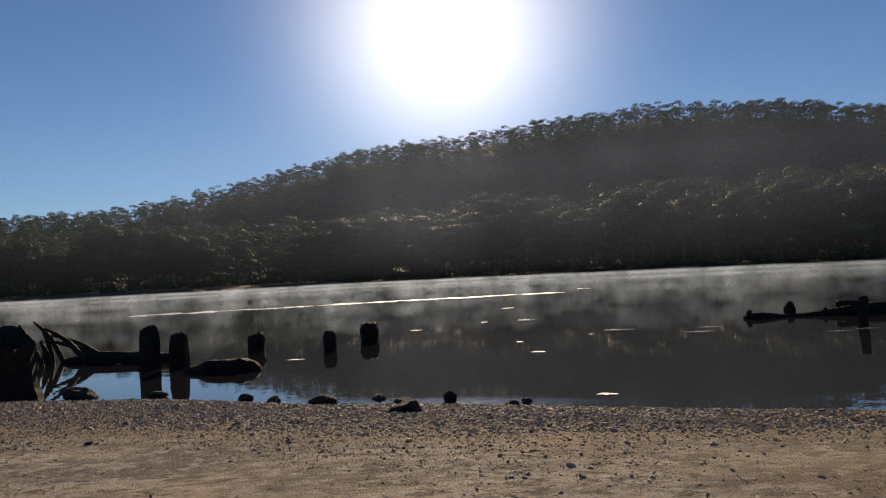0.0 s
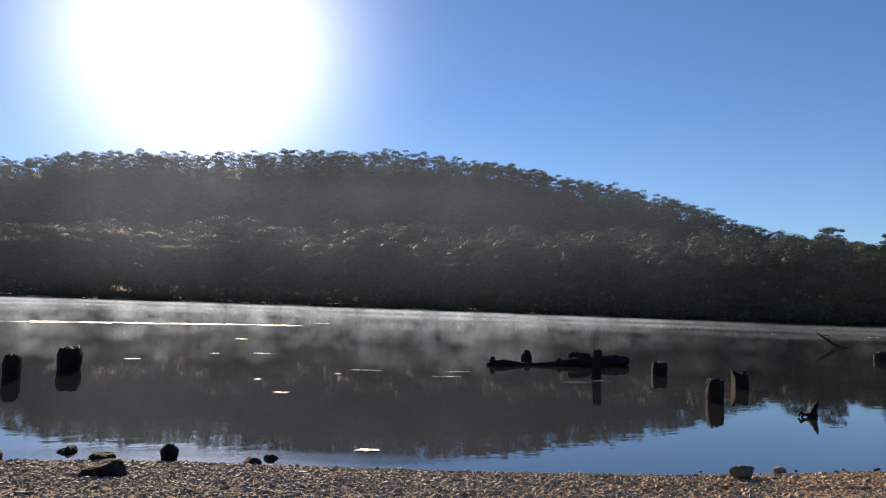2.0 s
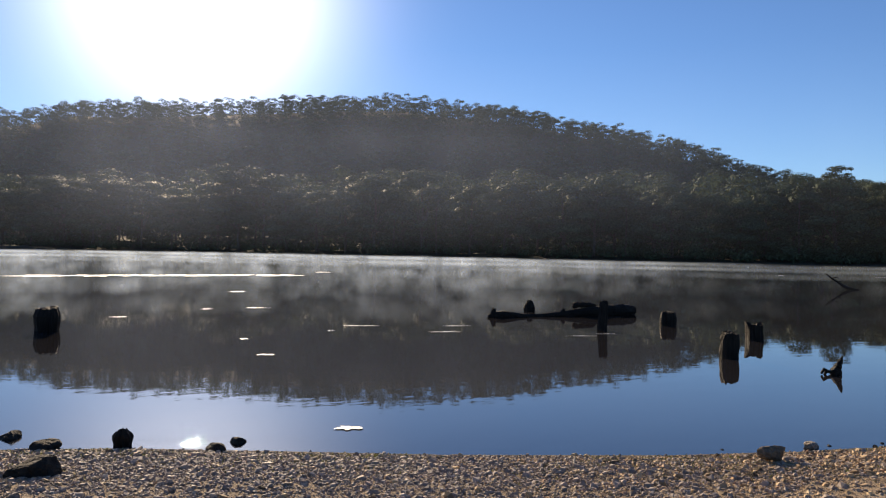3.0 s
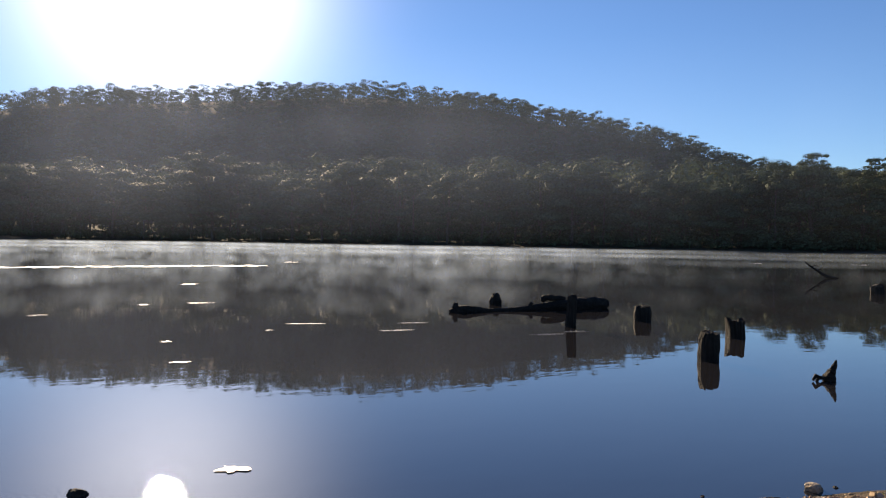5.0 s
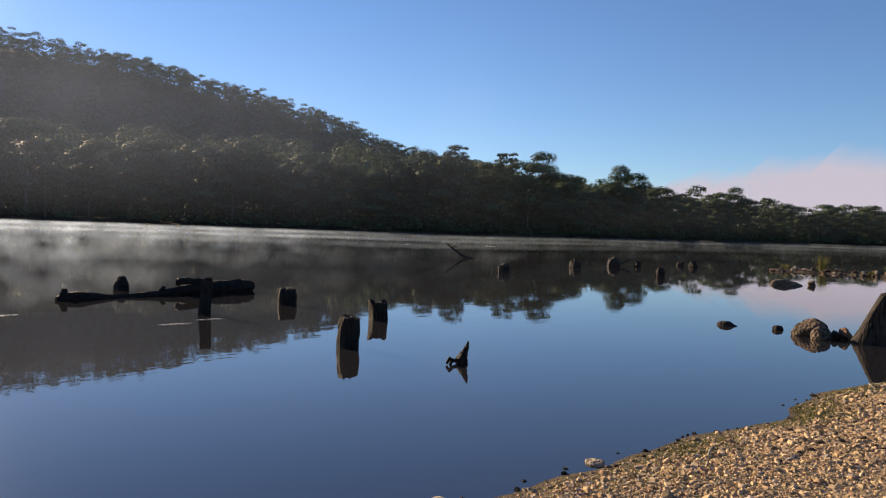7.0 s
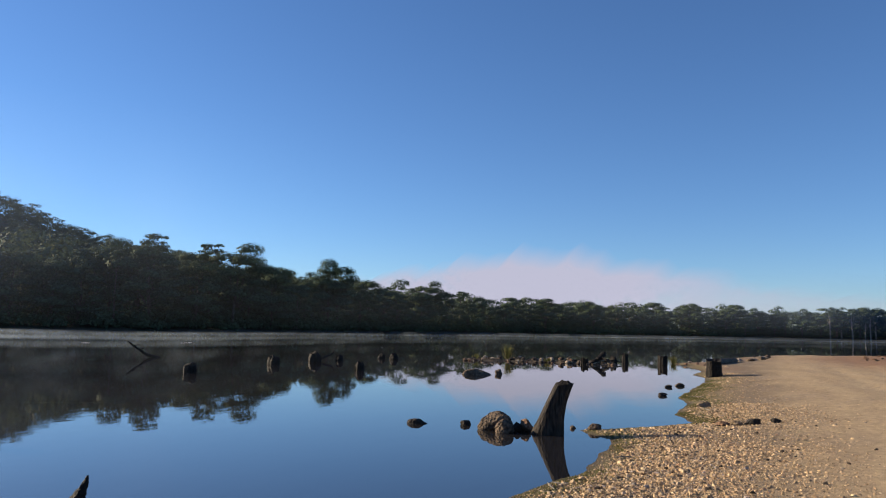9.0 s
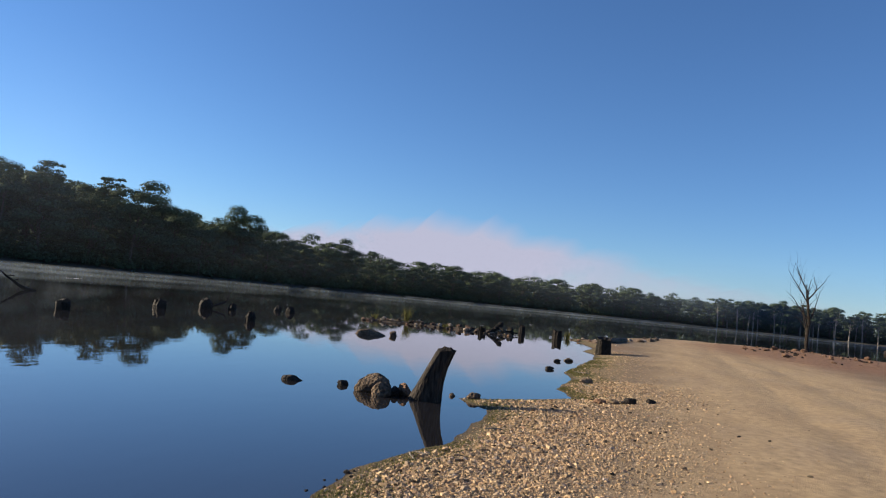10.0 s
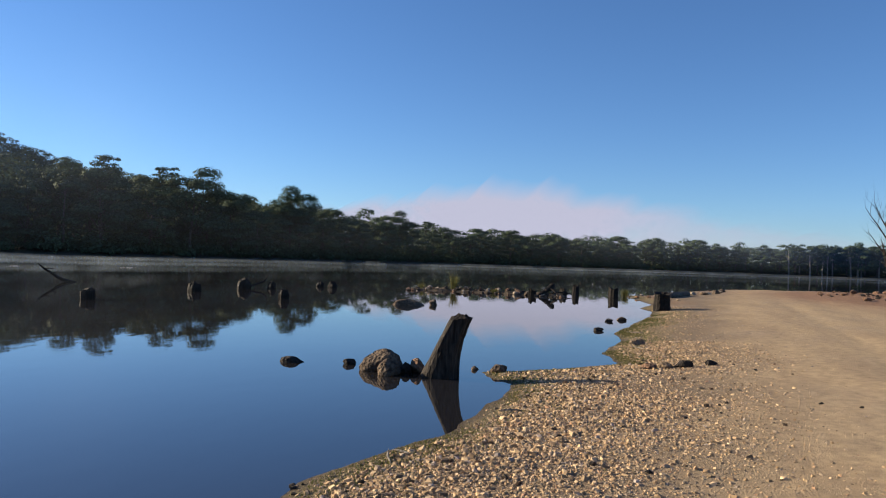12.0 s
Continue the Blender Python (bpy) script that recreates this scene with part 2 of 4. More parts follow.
# ---- mesh helpers ----
def np_mesh(name, verts, faces, material, smooth=False):
    me = bpy.data.meshes.new(name)
    verts = np.asarray(verts, dtype=np.float32)
    if isinstance(faces, np.ndarray):
        nf, k = faces.shape
        me.vertices.add(len(verts))
        me.vertices.foreach_set("co", verts.ravel())
        me.loops.add(nf * k)
        me.loops.foreach_set("vertex_index", faces.astype(np.int32).ravel())
        me.polygons.add(nf)
        me.polygons.foreach_set("loop_start", np.arange(0, nf * k, k, dtype=np.int32))
        me.update(calc_edges=True)
    else:
        me.from_pydata(verts.tolist(), [], faces)
        me.update()
    me.polygons.foreach_set("use_smooth", np.full(len(me.polygons), smooth))
    me.materials.append(material)
    return me


def part(name, me, parent, label=""):
    ob = new(name, me)
    ob.parent = parent
    if label:
        ob["label"] = label
    return ob


def attribute(me, name, values):
    a = me.attributes.new(name, "FLOAT", "POINT")
    a.data.foreach_set("value", np.asarray(values, dtype=np.float32))


def wave(x, y, s, seed=0.0):
    """Cheap smooth noise, about -1 to 1, on numpy arrays."""
    return (np.sin(x * s * 1.7 + 1.3 * np.sin(y * s * 1.1 + seed) + seed * 2.1) + np.sin(y * s * 1.9 + 1.7 * np.sin(x * s * 0.8 - seed) + seed) + np.sin((x + y) * s * 2.9 + seed * 3.7) * 0.6) / 2.6


def tube(points, radii, sides=6, rng=None, rough=0.0, close=True):
    """A bent tapering limb: vertices and quads."""
    pts = [Vector(p) for p in points]
    vs, fs = [], []
    for i, p in enumerate(pts):
        d = (pts[min(i + 1, len(pts) - 1)] - pts[max(i - 1, 0)]).normalized()
        a = d.cross(Vector((0.31, 0.95, 0.1))).normalized()
        b = d.cross(a)
        for k in range(sides):
            t = 2 * math.pi * k / sides
            r = radii[i] * (1 + (rng.uniform(-rough, rough) if rng else 0))
            vs.append(p + a * (math.cos(t) * r) + b * (math.sin(t) * r))
    for i in range(len(pts) - 1):
        for k in range(sides):
            k2 = (k + 1) % sides
            fs.append((i * sides + k, i * sides + k2, (i + 1) * sides + k2, (i + 1) * sides + k))
    if close:
        n = (len(pts) - 1) * sides
        fs.append(tuple(range(n, n + sides)))
        fs.append(tuple(range(sides - 1, -1, -1)))
    return vs, fs


def join(chunks):
    vs, fs = [], []
    for v, f in chunks:
        o = len(vs)
        vs += list(v)
        fs += [tuple(i + o for i in q) for q in f]
    return vs, fs


# ---- ground: one sheet with the lake bed, the far shore and the hill ----
SHORE = [(-400, 60), (-120, 28), (-60, 20), (-30, 17), (-12, 13.6), (-6.3, 12.7), (-3.4, 12.1), (-0.9, 10.9), (0.9, 10.4), (1.9, 10.0), (3.6, 9.3), (5.4, 8.7),
         (6.6, 8.42), (7.3, 8.33), (8.4, 8.15), (9.5, 7.99), (10.2, 7.84), (10.95, 7.57), (11.6, 7.69), (12.5, 7.65), (13.7, 7.36), (14.3, 7.1), (15.5, 6.95), (17.0, 6.92), (17.7, 6.97), (18.2, 7.5), (18.5, 7.62), (18.75, 7.25), (19.6, 6.4), (20.6, 5.6),
         (22.0, 6.0), (25, 5.7), (26.3, 6.0), (30, 5.5), (33.4, 5.1), (36, 5.0), (37.9, 5.5), (41, 5.0), (45, 5.7), (49, 6.6), (50, 5.4), (54, 3.6), (61, 2.6),
         (68, 0), (71, -9), (68, -18), (72, -28), (82, -60), (130, -160), (300, -420)]


def shore_distance(x, y):
    """Metres inland from the near shore (negative over the water)."""
    best = np.full(x.shape, 1e9)
    side = np.zeros(x.shape)
    for (ax, ay), (bx, by) in zip(SHORE[:-1], SHORE[1:]):
        dx, dy = bx - ax, by - ay
        ll = dx * dx + dy * dy
        t = np.clip(((x - ax) * dx + (y - ay) * dy) / ll, 0, 1)
        px, py = x - ax - t * dx, y - ay - t * dy
        d = np.hypot(px, py)
        near = d < best
        best = np.where(near, d, best)
        side = np.where(near, dy * (x - ax) - dx * (y - ay), side)
    return best * np.where(side > 0, 1, -1)


OX, OY = 4.0, 4.0
FAR_AZ = [-180, -80, -55, -30, -12, -6, 2, 10, 20, 35, 48, 55, 60, 68, 75, 90, 100, 112, 130, 180]
FAR_R = [900, 520, 300, 205, 205, 214, 200, 182, 166, 150, 140, 150, 168, 195, 222, 270, 290, 300, 420, 900]
RIDGE_AZ = [-180, -70, -45, -30, -23, -14, -6, 1, 9, 17, 20, 27, 34, 40, 45, 50, 56, 63, 70, 75, 82, 112, 180]
RIDGE_EL = [0.6, 3.0, 4.0, 5.1, 5.6, 7.6, 9.8, 10.4, 11.2, 11.7, 11.4, 10.8, 9.3, 7.9, 5.8, 5.0, 4.2, 3.5, 2.3, 1.6, 1.1, 1.0, 0.6]


def beach(az):
    """Width of the bare mud bank between far water and woods."""
    return np.interp(az, [-60, -40, -14, -5, 180], [20, 34, 24, 0, 0])


def polar(x, y):
    return np.degrees(np.arctan2(x - OX, y - OY)), np.hypot(x - OX, y - OY)


def slope_depth(az):
    """How far the ridge lies behind the foot of the hill."""
    return np.interp(az, [42, 60], [420, 222])


def hill(az, r):
    rs = np.interp(az, FAR_AZ, FAR_R)
    el = np.interp(az, RIDGE_AZ, RIDGE_EL)
    deep = slope_depth(az)
    top = np.maximum(np.tan(np.radians(el)) * (rs + deep + 28 + beach(az)) - 11, 1.5)
    u = np.clip((r - rs - 28 - beach(az)) / deep, 0, 1)
    rise = np.interp(u, [0, 0.06, 0.12, 0.20, 0.30, 0.45, 0.6, 0.75, 0.9, 1], [0, 0.03, 0.07, 0.10, 0.14, 0.34, 0.58, 0.79, 0.95, 1])  # a wooded shelf below the main slope
    beyond = np.clip((r - rs - deep - 28) / 600, 0, 1)
    h = np.clip((r - rs) / 9, 0, 1) * 0.9 + top * rise - beyond * top * 0.6
    return np.where(r > rs, h, -np.minimum((rs - r) * 0.08, 3.0))


def red_mound(x, y):
    u, v = (x - 52) / 13.0, (y + 9.4) / 7.0
    return np.exp(-np.maximum(u * u + v * v, 0) ** 1.5)


ROAD = [(-40, 3.5), (-8, 4.0), (2, 4.2), (9, 2.2), (14, 1.2), (24, 0.0), (44, -1.6), (58, -3.2), (64, -4.5)]


def road_distance(x, y):
    best = np.full(x.shape, 1e9)
    for (ax, ay), (bx, by) in zip(ROAD[:-1], ROAD[1:]):
        dx, dy = bx - ax, by - ay
        t = np.clip(((x - ax) * dx + (y - ay) * dy) / (dx * dx + dy * dy), 0, 1)
        best = np.minimum(best, np.hypot(x - ax - t * dx, y - ay - t * dy))
    return best


def stony_band(x, y):
    """How far inland the loose stones lie thick."""
    return np.interp(x, [-3, 2, 4, 7], [2.8, 2.5, 1.6, 0.9]) + 0.35 * wave(x, y, 1.1, 3.3)


def causeway(x, y):
    """A low bar of rubble in the water, from the point of land northwards."""
    cx = 44.6 + 0.5 * np.sin(y * 0.6)
    along = np.clip(np.minimum(y - 9.2, 17.4 - y) / 1.2, -1, 1)
    return np.exp(-((x - cx) / 1.1) ** 2) * np.clip(along + 0.6, 0, 1) * 0.42


def near_height(x, y):
    d = shore_distance(x, y)
    d = d + (0.04 * wave(x, y, 1.5, 0.2) + 0.05 * wave(x, y, 3.7, 1.1)) * np.clip((x - 5) / 4, 0, 1) * np.clip((40 - x) / 8, 0, 1) * np.clip(1 - np.abs(d) / 1.5, 0, 1)
    land = 0.29 * (1 - np.exp(-np.maximum(d, 0) / 2.3)) + 0.002 * np.clip(d, 0, 60) + 0.012 * wave(x, y, 1.9, 0.4) * np.clip(d, 0, 1) + 0.02 * wave(x, y, 0.5, 1.2) * np.clip(d / 3, 0, 1)
    land += red_mound(x, y) * (0.16 + 0.10 * wave(x, y, 1.1, 3.0))
    land -= 0.03 * np.exp(-((road_distance(x, y) - 0.8) / 0.35) ** 2) * np.clip(d / 3, 0, 1)
    bed = -np.minimum(0.11 * np.maximum(-d, 0), 2.5) + 0.02 * wave(x, y, 2.3, 2.0) * np.clip(-d, 0, 1)
    return np.where(d > 0, land, bed), d


def height(x, y):
    z, d = near_height(x, y)
    az, r = polar(x, y)
    far = hill(az, r)
    z = np.where(d > 0, z, np.maximum(z, far))
    bar = causeway(x, y)
    return np.where((d < 0) & (bar > 0.02), np.maximum(z, -0.30 + bar * (1.0 + 0.25 * wave(x, y, 2.6, 5.0))), z), d


def spaced(lo, hi, step, limit, growth):
    out = list(np.arange(lo, hi, step))
    s, v = step, lo
    while v > -limit:
        s *= growth
        v -= s
        out.insert(0, v)
    s, v = step, out[-1]
    while v < limit:
        s *= growth
        v += s
        out.append(v)
    return np.array(out)


def build_ground():
    xs = spaced(-7, 30, 0.17, 2600, 1.055)
    ys = spaced(0.5, 14, 0.13, 2600, 1.052)
    gx, gy = np.meshgrid(xs, ys)
    x, y = gx.ravel(), gy.ravel()
    z, d = height(x, y)
    nx, ny = len(xs), len(ys)
    i = np.arange((ny - 1) * nx).reshape(ny - 1, nx)[:, :-1].ravel()
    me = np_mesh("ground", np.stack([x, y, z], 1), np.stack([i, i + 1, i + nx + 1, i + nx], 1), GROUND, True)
    az, r = polar(x, y)
    rs = np.interp(az, FAR_AZ, FAR_R)
    rd = road_distance(x, y) + 0.5 * wave(x, y, 0.9, 0.7)
    attribute(me, "road", np.clip((4.3 - rd) / 1.6, 0, 1) * np.clip(np.interp(x, [0, 5], [0.08, 1.0]) + 0.4 * wave(x, y, 0.7, 4.1) * np.interp(x, [3, 14], [1, 0.2]), 0, 1))
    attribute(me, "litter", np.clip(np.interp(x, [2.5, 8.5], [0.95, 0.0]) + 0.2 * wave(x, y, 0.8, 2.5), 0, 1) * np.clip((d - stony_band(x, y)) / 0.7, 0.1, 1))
    attribute(me, "red_earth", np.clip(red_mound(x, y) * 2.2, 0, 1) * 0.9 + 0.55 * np.clip((x - 34) / 8, 0, 1) * np.clip((64 - x) / 6, 0, 1) * np.clip(1.6 - d / 1.5, 0, 1) * (d > 0) * np.clip(0.7 + 0.6 * wave(x, y, 0.8, 1.4), 0, 1))
    bar = causeway(x, y)
    moss = 0.5 * np.clip(bar * 4, 0, 1) * np.clip(0.3 + wave(x, y, 0.9, 1.0), 0, 1) + np.exp(-((d - 0.38) / 0.42) ** 2) * np.clip((x - 5) / 5, 0.15, 1) * np.clip(0.85 + 0.6 * wave(x, y, 1.6, 0.9), 0, 1) + np.clip(1 - np.abs(d - 0.5) / 1.3, 0, 1) * np.clip((x - 17) / 2, 0, 1) * np.clip((42 - x) / 8, 0, 1) * np.clip(0.4 + wave(x, y, 1.3, 2.2), 0, 1)
    attribute(me, "moss", np.clip(moss, 0, 1) * 0.85)
    attribute(me, "wet", np.clip(1 - d / np.interp(x, [5, 9], [0.16, 0.24]), 0, 1) * 0.8)
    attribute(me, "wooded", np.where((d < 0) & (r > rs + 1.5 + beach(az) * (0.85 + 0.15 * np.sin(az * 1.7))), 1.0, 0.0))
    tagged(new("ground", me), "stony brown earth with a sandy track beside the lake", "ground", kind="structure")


build_ground()
w = 2500
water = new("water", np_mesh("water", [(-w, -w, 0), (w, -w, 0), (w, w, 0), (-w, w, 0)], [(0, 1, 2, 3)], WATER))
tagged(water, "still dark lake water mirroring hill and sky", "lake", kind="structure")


def ground_z(x, y):
    return float(height(np.array([float(x)]), np.array([float(y)]))[0][0])


# ---- stumps, posts and logs standing in the lake ----
def stump(name, x, y, radius, tall, label, lean=(0, 0), jag=0.1, flare=0.15, bend=0.0, oval=1.0, turn=0.0, seed=0, material=None, group="", worn=0.0, horns=()):
    """A broken-off trunk with fluted sides and a splintered, hollowed top."""
    rng = random.Random(seed + 17)
    sides, rows = 22, 11
    base = min(ground_z(x, y), -0.02) - 0.12 if ground_z(x, y) < 0.02 else ground_z(x, y) - 0.08
    z0 = base
    flute = [rng.uniform(-1, 1) for _ in range(sides)]
    jags = [rng.uniform(-1, 1) for _ in range(sides)]
    jags = [(jags[i - 2] + 2 * jags[i - 1] + 3 * jags[i] + 2 * jags[(i + 1) % sides] + jags[(i + 2) % sides]) / 5 for i in range(sides)]
    vs, fs = [], []
    for j in range(rows):
        u = j / (rows - 1)
        for i in range(sides):
            a = 2 * math.pi * i / sides
            topz = tall + jag * jags[i] * 1.6 + sum(up * max(0.0, math.cos(a - radians(way))) ** 8 for way, up in horns)
            z = z0 + (topz - z0) * u
            v = max(z, 0) / max(tall, 0.05)
            r = radius * (1 + flare * max(0, 1 - v) ** 2 + 0.10 * flute[i] + 0.07 * math.sin(5 * a + seed) + 0.04 * rng.uniform(-1, 1)) * (1 - worn * max(0, (v - 0.55) / 0.45) ** 2)
            px, py = r * math.cos(a), r * oval * math.sin(a)
            c, s = math.cos(turn), math.sin(turn)
            curve = v + bend * v * (1 - v) * -1.0
            vs.append((px * c - py * s + lean[0] * curve, px * s + py * c + lean[1] * curve, z))
    for j in range(rows - 1):
        for i in range(sides):
            k = (i + 1) % sides
            fs.append((j * sides + i, j * sides + k, (j + 1) * sides + k, (j + 1) * sides + i))
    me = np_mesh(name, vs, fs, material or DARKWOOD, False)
    ob = tagged(new(name, me), label, "stump", group)
    ob.location = (x, y, 0)
    rim = vs[-sides:]
    cx, cy = sum(p[0] for p in rim) / sides, sum(p[1] for p in rim) / sides
    tv, tf = [tuple(p) for p in rim], []
    for ring, (q, drop) in enumerate(((0.72, 0.05), (0.38, 0.13))):
        for p in rim:
            tv.append((cx + (p[0] - cx) * q, cy + (p[1] - cy) * q, p[2] - drop * (min(1, tall) if worn < 0.05 else -0.35 * tall) + rng.uniform(-0.02, 0.02)))
    for ring in range(2):
        for i in range(sides):
            k = (i + 1) % sides
            tf.append((ring * sides + i, ring * sides + k, (ring + 1) * sides + k, (ring + 1) * sides + i))
    tf.append(tuple(range(2 * sides, 3 * sides)))
    part("broken_top", np_mesh("broken_top", tv, tf, GREYWOOD if material is GREYWOOD else DARKWOOD), ob)
    return ob


def log(name, pts, radii, label, material=None, category="log", sides=12, seed=3):
    """A worn log or limb through the given points, with knots, dents and rounded ends."""
    rng = random.Random(seed)
    p = [np.array(q, dtype=float) for q in pts]
    p = [2 * p[0] - p[1]] + p + [2 * p[-1] - p[-2]]
    steps = 4 if sides > 8 else 2
    line, size = [], []
    for i in range(len(pts) - 1):
        a, b, c, d = p[i:i + 4]
        for j in range(steps + (i == len(pts) - 2)):
            u = j / steps
            line.append(0.5 * (2 * b + (c - a) * u + (2 * a - 5 * b + 4 * c - d) * u * u + (3 * b - a - 3 * c + d) * u ** 3))
            size.append((radii[i] + (radii[i + 1] - radii[i]) * u) * (1 + rng.uniform(-0.09, 0.09)))
    size[0] *= 0.7
    size[-1] *= 0.7
    v, f = tube(line, size, sides, rng, 0.10)
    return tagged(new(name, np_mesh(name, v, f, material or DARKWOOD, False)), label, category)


G1 = "stumps standing in the lake"
stump("leaning_stump", 17.75, 8.06, 0.165, 0.87, "leaning weathered grey tree stump at the water's edge", (0.09, -0.28), 0.035, 0.75, 0.45, 0.7, -1.29, 1, GREYWOOD, "", 0.05)
stump("post_stump", 10.39, 13.31, 0.165, 0.42, "dark square-shouldered stump in still water", (0.02, 0), 0.015, 0.0, 0, 1, 0, 2, group=G1, worn=0.14)
stump("jagged_stump", 12.83, 15.2, 0.165, 0.30, "dark stump with two splintered horns in still water", (-0.02, 0), 0.03, 0.05, 0, 1, 0, 9, group=G1, horns=((140, 0.15), (-40, 0.07)))
stump("post_stump", 12.9, 18.1, 0.19, 0.33, "short dark stump beside a sunken log", (0, 0), 0.015, -0.05, 0, 1, 0, 4, group=G1, worn=0.16)
stump("thin_post", 10.66, 17.6, 0.095, 0.62, "thin dark upright post in front of a log", (0.06, 0.02), 0.03, 0.2, 0, 1, 0, 5, group=G1)
stump("round_stump", 11.45, 22.6, 0.19, 0.28, "rounded dark stump behind a sunken log", (0, 0), 0.02, -0.2, 0, 0.9, 0, 7, group=G1, worn=0.45)
for k, (px, py, r, t) in enumerate(((26.9, 22.6, 0.23, 0.30), (33.5, 23.2, 0.29, 0.36), (37.1, 23.1, 0.32, 0.42), (38.4, 22.4, 0.2, 0.28), (32.0, 18.3, 0.21, 0.33), (42.4, 21.8, 0.22, 0.24), (42.0, 20.9, 0.26, 0.28))):
    stump("far_stump", px, py, r, t, "low dark stump out in the misty lake", (0, 0), 0.05, -0.1, 0, 1, k, 20 + k, NEAR_BLACK_WOOD, G1, 0.35 if k else 0.1)
stump("post_stump", 46.2, 6.9, 0.25, 0.50, "dark stump standing in shallow water off the point", (0, 0), 0.05, 0.05, 0, 1, 0, 31, group=G1)
stump("shore_stump", 36.4, 4.65, 0.31, 0.70, "broad dark stump on the stony shore", (0.05, 0), 0.05, 0.12, 0, 1, 0, 32)
for k, (px, py, r, t) in enumerate(((43.9, 10.8, 0.18, 0.30), (46.0, 9.5, 0.17, 0.30), (47.6, 9.0, 0.16, 0.5))):
    stump("snag_stump", px, py, r, t, "near-black stump at the end of the rubble bar", (0.1 * (k - 1), 0), 0.10, 0.2, 0, 1, k, 40 + k, group="stumps at the rubble bar")
stump("big_stump", -6.45, 12.9, 0.44, 0.98, "massive black stump on the shore", (0.1, 0), 0.12, 0.45, 0, 1, 0, 51)
stump("tall_stump", -5.3, 16.4, 0.20, 0.85, "tall black stump standing in shallow water", (0, 0), 0.02, 0.05, 0, 1, 0, 52, group=G1, worn=0.2)
stump("tall_stump", -4.65, 16.3, 0.18, 0.66, "black stump beside a taller one", (0, 0), 0.03, 0.08, 0, 1, 1, 53, group=G1, worn=0.2)
stump("left_stump", -3.75, 19.3, 0.23, 0.40, "dark stump in the lake near the shore", (0, 0), 0.02, -0.1, 0, 1, 0, 54, group=G1, worn=0.2)
stump("left_stump", -1.8, 18.45, 0.16, 0.42, "dark narrow stump in the lake", (0, 0), 0.02, -0.1, 0, 1, 0, 55, group=G1, worn=0.2)
stump("left_stump", -1.0, 20.3, 0.25, 0.46, "dark stump in the misty lake", (0, 0), 0.015, -0.12, 0, 1, 0, 56, group=G1, worn=0.2)
stump("shore_stub", 0.88, 10.5, 0.085, 0.13, "small round dark stub at the water's edge", (0, 0), 0.01, -0.2, 0, 1, 0, 57, worn=0.4)


def sunken_log():
    ob = log("sunken_log", [(9.35, 21.0, 0.02), (9.8, 21.0, 0.06), (10.6, 20.95, 0.0), (11.6, 20.9, 0.05), (12.4, 20.9, 0.10), (13.2, 20.9, 0.12), (13.8, 20.9, 0.11), (14.0, 20.9, 0.09)],
             [0.07, 0.12, 0.07, 0.08, 0.14, 0.18, 0.18, 0.06], "long dark log lying half sunk in the lake")
    part("knot", np_mesh("knot", *tube([(9.5, 21.0, 0.08), (9.52, 21.0, 0.24)], [0.09, 0.05], 8), DARKWOOD), ob)
    part("knot", np_mesh("knot", *tube([(11.55, 20.9, 0.1), (11.6, 20.85, 0.2)], [0.06, 0.04], 8), DARKWOOD), ob)


sunken_log()
log("short_log", [(11.98, 20.97, 0.20), (12.03, 20.97, 0.30), (12.3, 20.97, 0.30), (12.65, 20.95, 0.27)], [0.05, 0.085, 0.08, 0.07], "short dark log resting on a longer one")
log("floating_log", [(-4.2, 15.3, 0.0), (-3.6, 15.3, 0.08), (-3.0, 15.2, 0.07), (-2.7, 15.2, 0.0)], [0.08, 0.16, 0.18, 0.08], "dark thick log floating near the shore")
log("floating_log", [(-8.2, 18.6, 0.02), (-7.0, 18.3, 0.1), (-5.8, 17.9, 0.08), (-5.0, 17.7, 0.0)], [0.10, 0.17, 0.16, 0.08], "dark log lying behind black stumps")


def driftwood_spike():
    ob = log("driftwood_spike", [(10.75, 11.5, -0.1), (10.78, 11.5, 0.05), (10.81, 11.48, 0.14), (10.83, 11.46, 0.22), (10.85, 11.46, 0.28)], [0.06, 0.085, 0.045, 0.026, 0.010], "dark pointed driftwood spike above still water", category="driftwood")
    for v in ([(10.7, 11.5, 0.03), (10.6, 11.52, 0.05), (10.56, 11.53, -0.03)], [(10.62, 11.52, 0.04), (10.55, 11.52, 0.08), (10.5, 11.52, 0.02)]):
        part("twig", np_mesh("twig", *tube(v, [0.03, 0.025, 0.02], 6), DARKWOOD), ob)


driftwood_spike()


def snag_branch():
    ob = log("snag_branch", [(33.75, 31.55, 0.84), (34.0, 31.4, 0.60), (34.35, 31.25, 0.36), (34.7, 31.05, 0.10), (35.25, 30.8, 0.0)], [0.02, 0.045, 0.055, 0.09, 0.06], "dark fallen branch poking up from the lake", category="branch", sides=8)
    part("twig", np_mesh("twig", *tube([(34.0, 31.4, 0.60), (34.08, 31.2, 0.64), (34.2, 31.1, 0.62)], [0.03, 0.025, 0.012], 6), DARKWOOD), ob)
    part("twig", np_mesh("twig", *tube([(34.3, 31.25, 0.40), (34.42, 31.1, 0.48)], [0.03, 0.015], 6), DARKWOOD), ob)
    log("snag_branch", [(37.3, 22.9, 0.1), (38.2, 23.0, 0.22), (38.8, 23.0, 0.34), (39.0, 23.0, 0.6)], [0.05, 0.05, 0.035, 0.015], "thin dark branch beside a far stump", category="branch", sides=6)


snag_branch()


